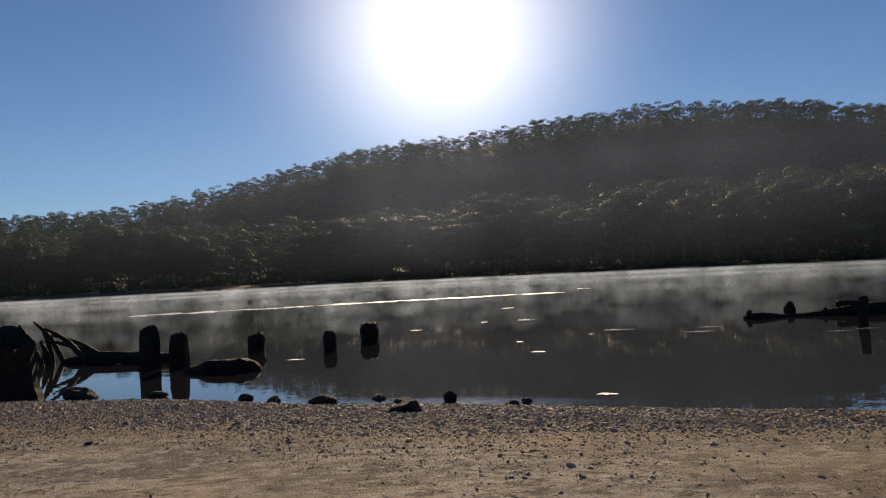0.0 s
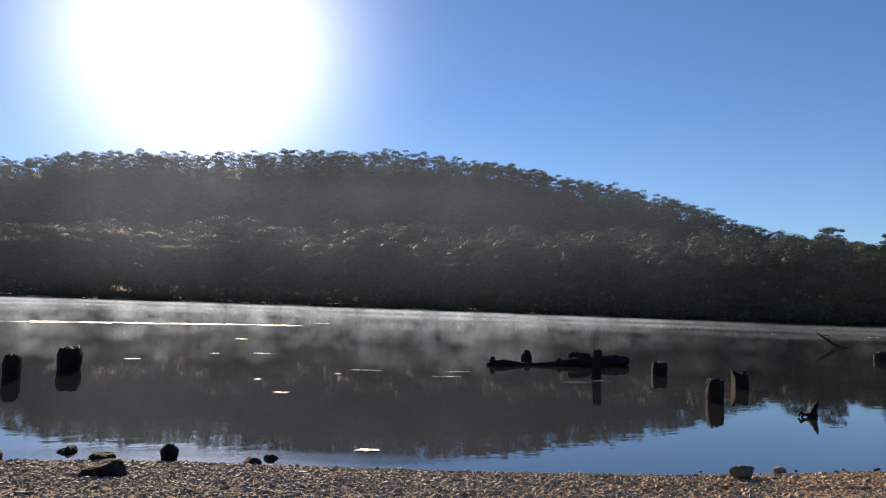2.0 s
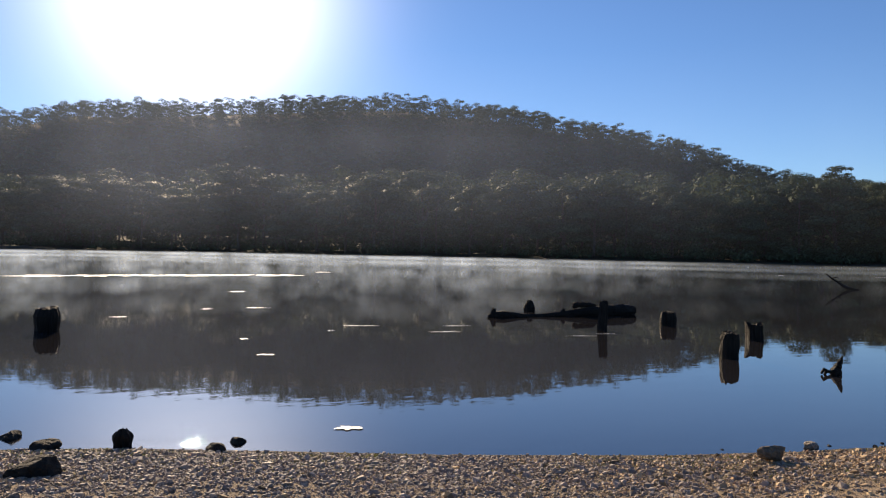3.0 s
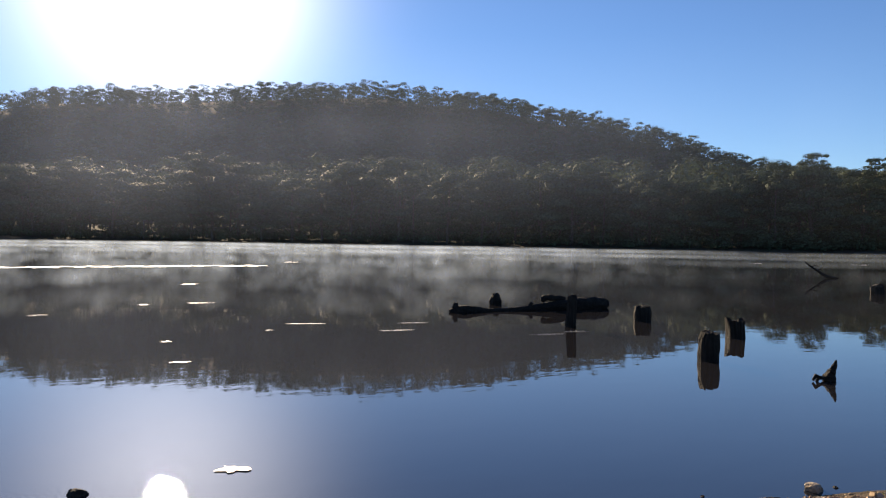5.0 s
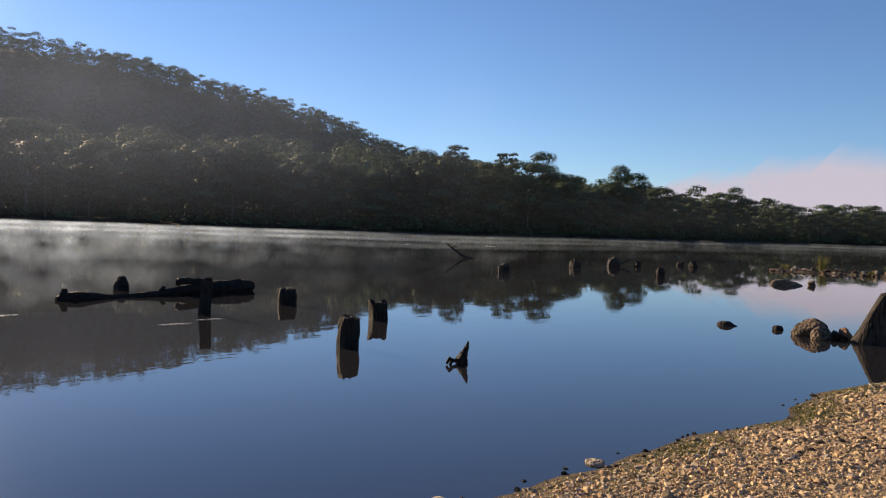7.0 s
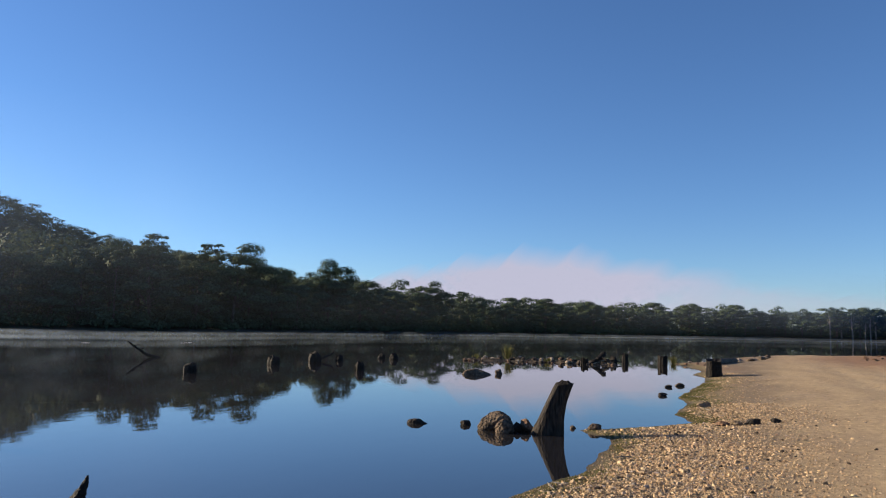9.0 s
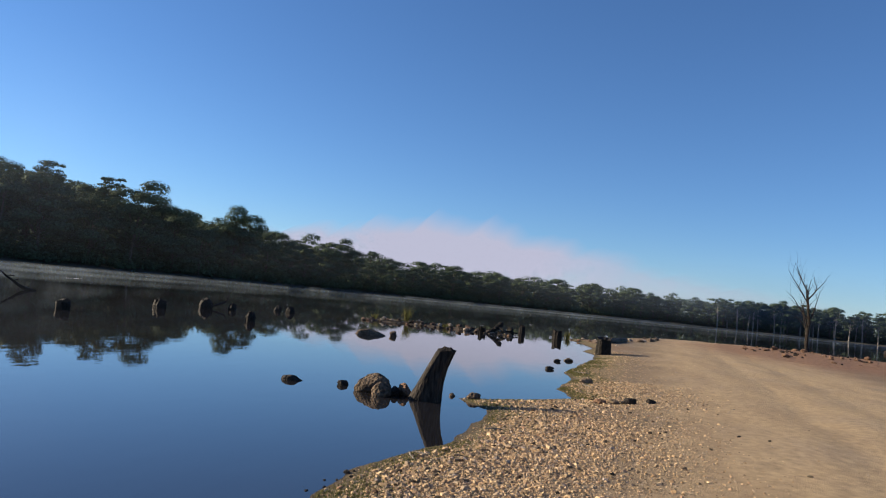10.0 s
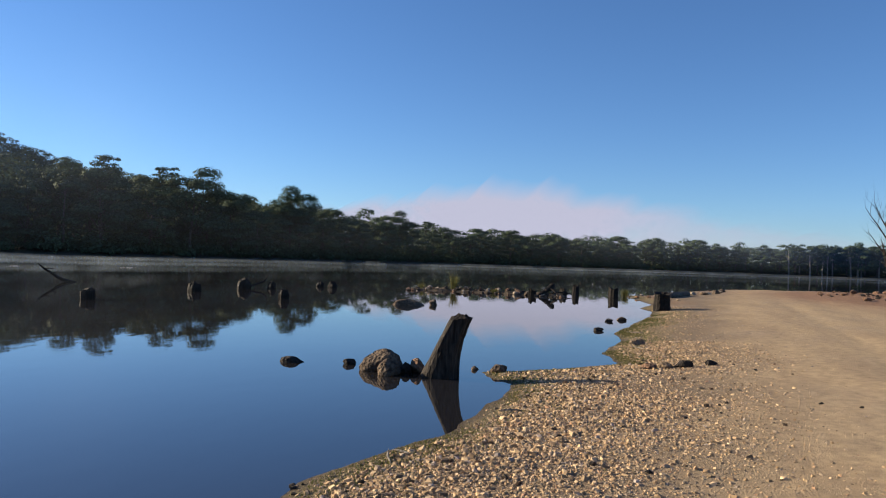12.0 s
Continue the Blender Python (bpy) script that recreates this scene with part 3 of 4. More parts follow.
def root_tangle(x, y):
    ob = log("root_tangle", [(x - 0.8, y + 0.5, 0.02), (x - 0.3, y + 0.25, 0.22), (x + 0.2, y, 0.42), (x + 0.4, y - 0.1, 0.62)], [0.06, 0.11, 0.15, 0.12], "tangled dark driftwood root at the rubble bar", category="driftwood")
    for a, b in (((x, y, 0.36), (x - 0.5, y - 0.5, 0.02)), ((x - 0.2, y + 0.2, 0.25), (x - 0.7, y + 0.1, 0.30)), ((x + 0.2, y, 0.12), (x + 1.0, y - 1.0, 0.10)), ((x + 0.1, y, 0.3), (x + 0.1, y + 0.7, 0.02))):
        m = [(a[i] + b[i]) / 2 + (0.07 if i == 2 else 0) for i in range(3)]
        part("root", np_mesh("root", *tube([a, m, b], [0.07, 0.05, 0.02], 7), DARKWOOD), ob)


root_tangle(44.6, 10.0)


def drift_pile():
    rng = random.Random(8)
    for k in range(9):
        x0, y0 = -8.5 + rng.uniform(-0.5, 0.5), 18.2 + rng.uniform(-0.5, 0.5)
        x1, z1 = x0 + rng.uniform(-0.3, 1.5), rng.uniform(0.1, 0.5)
        tall = rng.uniform(0.5, 1.05)
        log("driftwood_limb", [(x0, y0, tall), ((x0 + x1) / 2, y0 + 0.2, tall * 0.6), (x1, y0 + 0.3, -0.1)], [0.035, 0.06, 0.08], "bleached driftwood limb heaped at the lake's edge", GREYWOOD, "driftwood", 8, k)


drift_pile()


# ---- rocks ----
def rock(name, x, y, size, label, seed=0, material=None, z=None, turn=0.0, cuts=9, depth=(0.55, 0.86), group="", category="rock", level=4):
    rng = random.Random(seed * 7 + 3)
    bm = bmesh.new()
    bmesh.ops.create_icosphere(bm, subdivisions=level, radius=1)
    planes = []
    for _ in range(cuts):
        n = Vector((rng.gauss(0, 1), rng.gauss(0, 1), rng.gauss(0, 0.8))).normalized()
        planes.append((n, rng.uniform(*depth)))
    off = Vector((rng.uniform(-9, 9), rng.uniform(-9, 9), rng.uniform(-9, 9)))
    for v in bm.verts:
        for n, d in planes:
            over = v.co.dot(n) - d
            if over > 0:
                v.co -= n * over * 0.93
        v.co *= 1 + 0.10 * noise.noise(v.co * 1.6 + off) + 0.06 * noise.noise(v.co * 4.5 + off) + 0.03 * noise.noise(v.co * 11 + off)
        v.co = Vector((v.co.x * size[0], v.co.y * size[1], v.co.z * size[2]))
    me = bpy.data.meshes.new(name)
    bm.to_mesh(me)
    bm.free()
    me.polygons.foreach_set("use_smooth", np.full(len(me.polygons), level > 2))
    me.materials.append(material or ROCK)
    ob = tagged(new(name, me), label, category, group)
    ob.location = (x, y, ground_z(x, y) + size[2] * 0.45 if z is None else z)
    ob.rotation_euler = (0, 0, turn)
    return ob


rock("boulder", 18.0, 9.08, (0.31, 0.33, 0.26), "rounded brown boulder standing in shallow water", 43, ROCK, 0.06, 0.3, 9, (0.66, 0.9))
rock("small_boulder", 17.6, 8.80, (0.18, 0.17, 0.17), "smaller brown boulder leaning on a larger one", 2, ROCK, 0.06)
rock("flat_rock", 18.0, 10.6, (0.15, 0.24, 0.10), "low dark rock breaking still water", 3, DARKROCK, -0.01)
rock("flat_rock", 18.3, 9.72, (0.15, 0.10, 0.09), "small dark rock beside a boulder", 4, DARKROCK, 0.02)
rock("wedge_rock", 18.1, 8.5, (0.24, 0.13, 0.14), "pale wedge of rock against a leaning stump", 5, REDROCK, 0.06, 0.5)
rock("wedge_rock", 17.95, 8.66, (0.14, 0.12, 0.10), "dark rock against a leaning stump", 6, DARKROCK, 0.05)
rock("wedge_rock", 18.25, 8.2, (0.12, 0.10, 0.10), "small rock beside a leaning stump", 66, PALEROCK, 0.14)
rock("lake_rock", 32.4, 13.4, (0.42, 0.66, 0.26), "brown rock in the lake beside a smaller one", 107, ROCK, -0.01, 0.2, 16, (0.5, 0.72))
rock("lake_rock", 33.1, 12.75, (0.18, 0.21, 0.28), "small pointed rock in the lake", 8, ROCK, 0.02, 0, 14, (0.45, 0.75))
rock("spit_rock", 18.55, 7.34, (0.12, 0.16, 0.075), "brown stone on a mossy spit", 9, ROCK, 0.06)
rock("spit_rock", 18.7, 7.75, (0.09, 0.06, 0.05), "small brown stone off a mossy spit", 10, ROCK, 0.01)
for k, (px, py, s) in enumerate(((30.1, 6.3, 0.17), (26.8, 6.4, 0.15), (30.9, 5.95, 0.19))):
    rock("shallow_rock", px, py, (s * 0.8, s, s * 0.4), "dark stone in the shallows off a stony shore", 11 + k, DARKROCK if k < 2 else ROCK, 0.03, group="stones in the shallows")
rock("shore_rock", 23.5, 5.38, (0.16, 0.20, 0.10), "tan stone on the stony shore", 15, TANROCK, None, 0.4, 12, (0.5, 0.75))
rock("red_stone", 19.6, 5.1, (0.14, 0.13, 0.06), "reddish stone on gravel beside a dark one", 16, REDROCK, turn=0.4)
rock("grey_stone", 19.7, 4.86, (0.13, 0.12, 0.06), "grey stone on gravel beside a dark one", 17, TANROCK)
rock("dark_stone", 19.85, 4.55, (0.15, 0.21, 0.10), "dark angular stone on the gravel", 18, DARKROCK, None, 0.3, 12, (0.5, 0.75))
rock("dark_stone", 20.2, 4.14, (0.10, 0.14, 0.06), "small dark stone on the gravel", 21, DARKROCK, None, 0.8, 12, (0.5, 0.75))
rock("pale_block", 6.05, 8.12, (0.17, 0.09, 0.075), "squared tan stone block on the gravel edge", 19, TANROCK, 0.12, 0.05, 14)
for k, (px, py, s, m) in enumerate(((0.35, 9.42, 0.22, 0), (0.25, 10.55, 0.15, 0), (-0.1, 11.1, 0.14, 0), (1.65, 10.05, 0.11, 0), (1.85, 10.3, 0.10, 0), (-0.85, 10.9, 0.2, 0), (-1.6, 11.35, 0.14, 0), (-2.1, 11.7, 0.16, 0), (-5.0, 12.7, 0.36, 0), (-3.6, 12.25, 0.18, 0), (6.9, 8.5, 0.10, 1), (8.4, 8.2, 0.09, 1))):
    rock("edge_stone", px, py, (s, s * 0.7, s * 0.5), "dark wet stone at the water's edge" if m == 0 else "pale stone at the water's edge", 70 + k, DARKROCK if m == 0 else PALEROCK, max(ground_z(px, py), -0.02) + s * 0.15, k * 0.7, group="stones at the water's edge")
rng = random.Random(15)
for k in range(40):
    px = rng.uniform(5.5, 12.5)
    py = float(np.interp(px, [p[0] for p in SHORE[10:24]], [p[1] for p in SHORE[10:24]])) + rng.uniform(-0.12, 0.16)
    size = rng.uniform(0.010, 0.026)
    rock("edge_stone", px, py, (size * 1.2, size, size * 0.8), "small dark wet stone in the shallows", 500 + k, DARKROCK, max(ground_z(px, py), -0.01) + size * 0.2, k, 7, group="small stones at the waterline", level=2)
rng = random.Random(5)
for k in range(170):
    y0 = rng.uniform(9.2, 17.4)
    s = rng.uniform(0.045, 0.11) if k % 8 else 0.14
    x0 = 44.6 + 0.5 * math.sin(y0 * 0.6) + rng.gauss(-0.2, 0.45)
    rock("rubble_stone", x0, y0, (s * 1.2, s, s * 0.75), "brown stone on a low rubble bar in the lake", 400 + k, (ROCK, REDROCK, ROCK, PALEROCK, DARKROCK)[k % 5], max(ground_z(x0, y0), 0) + s * 0.25, k, 7, group="stones of the rubble bar", level=2)
for k in range(110):
    a = rng.uniform(0, 2 * math.pi)
    x0, y0 = 53 + math.cos(a) * rng.uniform(1, 11), -9.5 + math.sin(a) * rng.uniform(0.5, 6)
    s = rng.uniform(0.04, 0.13) if k % 9 else 0.2
    rock("mound_stone", x0, y0, (s * 1.3, s, s * 0.7), "reddish stone strewn on a mound of red earth", 160 + k, (REDROCK, REDROCK, DARKROCK)[k % 3], None, k, 7, group="stones on the red mound", level=2)
for k in range(26):
    x0 = rng.uniform(40, 62)
    y0 = float(np.interp(x0, [p[0] for p in SHORE[35:44]], [p[1] for p in SHORE[35:44]])) - rng.uniform(0.1, 1.6)
    s = rng.uniform(0.05, 0.13)
    rock("point_stone", x0, y0, (s * 1.3, s, s * 0.65), "brown stone lying on the point of land", 230 + k, (ROCK, REDROCK, PALEROCK)[k % 3], None, k, 7, group="stones on the point", level=2)
for k, (px, py, size) in enumerate(((50.8, 2.75, 0.22), (50.6, 2.15, 0.20), (52.6, 1.8, 0.16), (54.1, 1.25, 0.26), (55.6, 0.9, 0.18), (57.2, 0.6, 0.24))):
    rock("point_stone", px, py, (size * 1.2, size, size * 0.6), "pale stone in a row on the point", 330 + k, (PALEROCK, ROCK)[k % 2], None, k, 9, group="stones on the point", level=3)
log("grey_log", [(px, py, ground_z(px, py) + 0.09) for px, py in ((45.4, 4.2), (46.4, 3.85), (47.5, 3.45), (48.5, 3.1))], [0.16, 0.18, 0.17, 0.15], "weathered brown log lying on the point of land", BARK)
log("grey_log", [(57, -13.6, 0.9), (58.5, -14.6, 1.05), (60, -15.8, 1.0), (61, -17.2, 1.2)], [0.28, 0.3, 0.26, 0.15], "grey weathered log on the red mound", GREYWOOD)


# ---- dead tree on the mound ----
def dead_tree(x, y, tall):
    rng = random.Random(12)
    z0 = ground_z(x, y)
    root = tagged(new("dead_tree"), "bare dead tree on the red earth mound", "tree")
    root.location = (x, y, z0)
    v, f = tube([(0, 0, -0.3), (0.05, 0.03, 0.4), (-0.04, 0.08, tall * 0.18), (0.1, -0.05, tall * 0.32), (0.0, 0.16, tall * 0.5), (0.1, 0.35, tall * 0.72)], [0.20, 0.14, 0.125, 0.10, 0.07, 0.03], 9, rng, 0.1)
    part("trunk", np_mesh("trunk", v, f, GREYWOOD), root)

    def grow(p, d, length, r, depth, chunks):
        pts, rad = [p], [r]
        q, dd = p.copy(), d.copy()
        for s in range(4):
            dd = (dd + Vector((rng.gauss(0, 0.13), rng.gauss(0, 0.13), 0.10))).normalized()
            q = q + dd * length / 4
            pts.append(q.copy())
            rad.append(r * (1 - 0.2 * (s + 1)))
        chunks.append(tube(pts, rad, 5))
        if depth:
            for s in (1, 2, 3, 4):
                if rng.random() < 0.74:
                    side = Vector((rng.gauss(0, 1), rng.gauss(0, 1), rng.uniform(0.1, 0.9))).normalized()
                    grow(pts[s], (dd * 0.8 + side * 0.75).normalized(), length * rng.uniform(0.4, 0.65), rad[s] * 0.6, depth - 1, chunks)

    for k in range(9):
        u = 0.2 + 0.42 * k / 8
        a = k * 2.4
        chunks = []
        grow(Vector((0.05, 0.06 if u < 0.45 else 0.12, tall * u)), Vector((math.cos(a) * 0.7, math.sin(a) * 0.7, 0.85)).normalized(), tall * rng.uniform(0.30, 0.46) * (1.15 - 0.5 * u), 0.058, 3, chunks)
        part("limb", np_mesh("limb", *join(chunks), GREYWOOD), root)


dead_tree(63.25, -10.6, 6.9)


# ---- eucalypts: the trees of the far shore and the hill ----
def leaf_cloud(nrng, pads, count, size, even=0.0):
    """Small leaf sprays spread over dome-shaped pads: vertices and the way that each dome faces there."""
    vs, ns = [], []
    for (cx, cy, cz, rx, rz) in pads:
        per = max(30, int(count * (rx / even) ** 2)) if even else count
        d = nrng.normal(size=(per, 3))
        d[:, 2] = np.abs(d[:, 2]) * 1.15 - 0.30
        d /= np.linalg.norm(d, axis=1)[:, None]
        rad = nrng.uniform(0.66, 1.08, per)
        c = np.stack([cx + d[:, 0] * rx * rad, cy + d[:, 1] * rx * rad, cz + d[:, 2] * rz * rad], 1)
        face = d * np.array((0.8, 0.8, 1.3)) + (0, 0, 0.15) + nrng.normal(size=(per, 3)) * 0.16
        u = np.cross(face, nrng.normal(size=(per, 3)))
        u /= np.linalg.norm(u, axis=1)[:, None]
        t = np.cross(u, face)
        t /= np.linalg.norm(t, axis=1)[:, None]
        s = size * nrng.uniform(0.6, 1.4, (per, 1))
        vs.append(np.stack([c + u * s, c - u * s * 0.5 - t * s * 0.7, c - u * s * 0.5 + t * s * 0.7], 1).reshape(-1, 3))
        dome = (vs[-1] - (cx, cy, cz - rz * 0.15)) / (rx, rx, rz) / (rx, rx, rz)
        ns.append(dome / np.linalg.norm(dome, axis=1)[:, None])
    return np.concatenate(vs), np.concatenate(ns)


def leaf_mesh(name, v, normals, material):
    """Loose leaf sprays that take their shading from the dome they sit on."""
    me = np_mesh(name, v, np.arange(len(v)).reshape(-1, 3), material, True)
    a = me.attributes.new("custom_normal", "FLOAT_VECTOR", "POINT")
    a.data.foreach_set("vector", np.asarray(normals, dtype=np.float32).ravel())
    return me


def gum_shape(seed, tall, wide, pads, crown_from=0.42, per=46, size=0.42):
    """Trunk with limbs, and the pads of the crown, of one eucalypt."""
    rng = random.Random(seed)
    nrng = np.random.default_rng(seed)
    lean = rng.uniform(-0.06, 0.06) * tall
    trunk = [(0, 0, -0.5), (lean * 0.2, 0, tall * 0.2), (lean * 0.5, 0.2, tall * 0.45), (lean, 0.0, tall * 0.72)]
    chunks = [tube(trunk, [0.34, 0.27, 0.21, 0.11], 6)]
    pad = []
    high = tall * (1 - crown_from) * 0.5
    middle = tall - high * 1.15
    for k in range(pads):
        up = -0.5 + 1.45 * (k + 0.5) / pads
        out = math.sqrt(max(0.0, 1 - min(up, 1.0) ** 2)) * wide * rng.uniform(0.55, 0.95)
        a = k * 2.4 + rng.uniform(-0.4, 0.4)
        cx, cy, cz = lean + math.cos(a) * out, math.sin(a) * out, middle + high * up * rng.uniform(0.8, 1.05)
        rx = wide * (rng.uniform(0.42, 0.66) if crown_from < 0.45 else rng.uniform(0.28, 0.46))
        pad.append((cx, cy, cz, rx, rx * rng.uniform(0.46, 0.70)))
        b = Vector((lean * 0.7, 0.1, max(tall * 0.25, middle - high * 0.8)))
        e = Vector((cx, cy, cz - 0.2))
        chunks.append(tube([b, (b + e) / 2 + Vector((0, 0, -0.3)), e], [0.07, 0.05, 0.025], 4))
    return join(chunks), leaf_cloud(nrng, pad, per, size, 2.4)


GUMS = [(1, 15.5, 5.0, 13, 0.06), (2, 18.0, 5.2, 14, 0.12), (3, 14.0, 5.0, 12, 0.0), (4, 16.5, 4.6, 13, 0.08), (5, 20.0, 3.0, 14, 0.68), (6, 12.5, 4.8, 11, 0.0), (7, 15.0, 5.6, 13, 0.05), (8, 13.5, 2.6, 9, 0.4)]


def gum(seed, tall, wide, pads, low):
    (tv, tf), (lv, lf) = gum_shape(seed, tall, wide, pads, low, 440, 0.25)
    ob = tagged(new("eucalypt_tree"), "tall dark green eucalypt on the far shore", "tree", "trees of the far shore")
    part("trunk", np_mesh("trunk", tv, tf, PALEBARK if seed == 8 else BARK), ob)
    part("crown", leaf_mesh("crown", lv, lf, LEAF_NEAR), ob)
    return ob


def far_point(az, beyond):
    r = float(np.interp(az, FAR_AZ, FAR_R) + beach(az)) + beyond
    x, y = OX + math.sin(radians(az)) * r, OY + math.cos(radians(az)) * r
    return x, y, float(hill(np.array([az]), np.array([r]))[0])


def shore_woods():
    rng = random.Random(21)
    protos = [gum(*g) for g in GUMS]
    used = set()
    spots = [(49.3, 10, 4, 0.88), (53.4, 10, 4, 0.88), (63.0, 8, 1, 1.04), (46.5, 14, 1, 0.88), (57, 12, 6, 0.98)]
    for row, (beyond, step) in enumerate(((6, 5.6), (13, 7.4))):
        az = -42.0
        while az < 116:
            r = float(np.interp(az, FAR_AZ, FAR_R))
            az += math.degrees(step * rng.uniform(0.6, 1.4) / r)
            kind = rng.randrange(7)
            spots.append((az, beyond + rng.uniform(-2.5, 2.5), kind, rng.uniform(0.72, 1.06) * (0.74 if kind == 4 else 1.0)))
    for k in range(20):  # a stand of pale trunks at the end of the far shore
        spots.append((99.5 + k * 0.55 + rng.uniform(-0.4, 0.4), 2 + rng.uniform(-1.5, 5), 7, rng.uniform(0.95, 1.25)))
    for az, beyond, kind, s in spots:
        x, y, z = far_point(az, beyond)
        s *= float(np.interp(az, [-40, 0, 20, 40, 55, 62, 75, 90, 110], [1.2, 1.26, 1.26, 1.12, 0.98, 0.96, 0.80, 0.70, 0.76]))
        kind %= len(GUMS)
        m = Matrix.LocRotScale((x, y, z), Euler((0, 0, rng.uniform(0, 6.28))), (s * rng.uniform(0.9, 1.15), s * rng.uniform(0.9, 1.15), s))
        if kind in used:
            ob = copy_thing(protos[kind], Matrix.Identity(4))
        else:
            used.add(kind)
            ob = protos[kind]
        ob.matrix_basis = m


shore_woods()


def bank_bushes():
    """Round bushes along the bare mud bank."""
    rng = random.Random(91)
    for k in range(11):
        az = -31 + k * 1.9 + rng.uniform(-0.5, 0.5)
        x, y, z = far_point(az, -3 - rng.uniform(0, 5))
        wide = rng.uniform(1.5, 2.8)
        pads = [(rng.uniform(-1, 1) * wide * 0.6, rng.uniform(-1, 1) * wide * 0.6, wide * rng.uniform(0.3, 1.2), wide * 0.62, wide * 0.55) for _ in range(7)]
        ob = tagged(new("bush", leaf_mesh("bush", *leaf_cloud(np.random.default_rng(700 + k), pads, 170, 0.16), LEAF_NEAR)), "rounded dark green bush on the bare far bank", "bush", "bushes on the far bank")
        ob.location = (x, y, z)


bank_bushes()


def hill_woods():
    """The closed forest on the slope, one sheet of crowns and trunks."""
    nrng = np.random.default_rng(4)
    shapes = []
    for s in range(8):
        tall = 13 + s % 3
        crown = gum_shape(60 + s, tall, 4.4, 4, 0.40, 80, 0.40)[1]
        under = leaf_cloud(nrng, [(0.5, 0.3, tall * 0.30, 3.4, tall * 0.24), (-1.4, -0.8, tall * 0.12, 3.2, tall * 0.2)], 32, 0.62)
        shapes.append((np.concatenate([crown[0], under[0]]), np.concatenate([crown[1], under[1]])))
    vs, ns = [], []
    az = np.concatenate([nrng.uniform(-38, 54, 3600), nrng.uniform(50, 118, 1100)])
    count = len(az)
    beyond = np.concatenate([20 + 465 * nrng.uniform(0, 1, 3600) ** 0.85, 18 + 250 * nrng.uniform(0, 1, 1100) ** 1.5])
    rs = np.interp(az, FAR_AZ, FAR_R)
    r = rs + beach(az) + beyond
    z = hill(az, r)
    x, y = OX + np.sin(np.radians(az)) * r, OY + np.cos(np.radians(az)) * r
    sc = nrng.uniform(0.62, 1.25, count) * np.interp(az, [50, 75, 110], [1.0, 0.82, 0.72])
    sc *= np.where((az < 44) & (beyond < 120), 1.28, 1.0)
    turn = nrng.uniform(0, 6.28, count)
    for k in range(count):
        c, s = math.cos(turn[k]), math.sin(turn[k])
        spin = np.array(((c, s, 0), (-s, c, 0), (0, 0, 1)))
        vs.append((shapes[k % 8][0] * sc[k]) @ spin + (x[k], y[k], z[k] - 1.0))
        ns.append(shapes[k % 8][1] @ spin)
    ob = new("hill_woods", leaf_mesh("hill_woods", np.concatenate(vs), np.concatenate(ns), LEAF_HILL))
    tagged(ob, "dense dark green eucalypt forest covering the hill", "forest", kind="stuff")
    # low scrub along the far waterline
    clumps = []
    for k in range(1700):
        a = nrng.uniform(-45, 116) if k % 2 else nrng.uniform(45, 116)
        px, py, pz = far_point(a, nrng.uniform(1.5, 16) if a < 94 else nrng.uniform(9, 20))
        w2 = nrng.uniform(0.9, 3.2)
        clumps.append(leaf_cloud(nrng, [(px, py, pz + w2 * 0.4, w2, w2 * 1.1)], 70, 0.28))
    for k in range(420):
        px, py, pz = far_point(nrng.uniform(68, 117), nrng.uniform(12, 40))
        w2 = nrng.uniform(2.0, 3.6)
        clumps.append(leaf_cloud(nrng, [(px, py, pz + w2 * 0.3, w2 * 1.3, w2)], 60, 0.45))
    ob = new("shore_scrub", leaf_mesh("shore_scrub", np.concatenate([c[0] for c in clumps]), np.concatenate([c[1] for c in clumps]), LEAF_NEAR))
    tagged(ob, "low dark scrub along the far waterline", "scrub", kind="stuff")


hill_woods()


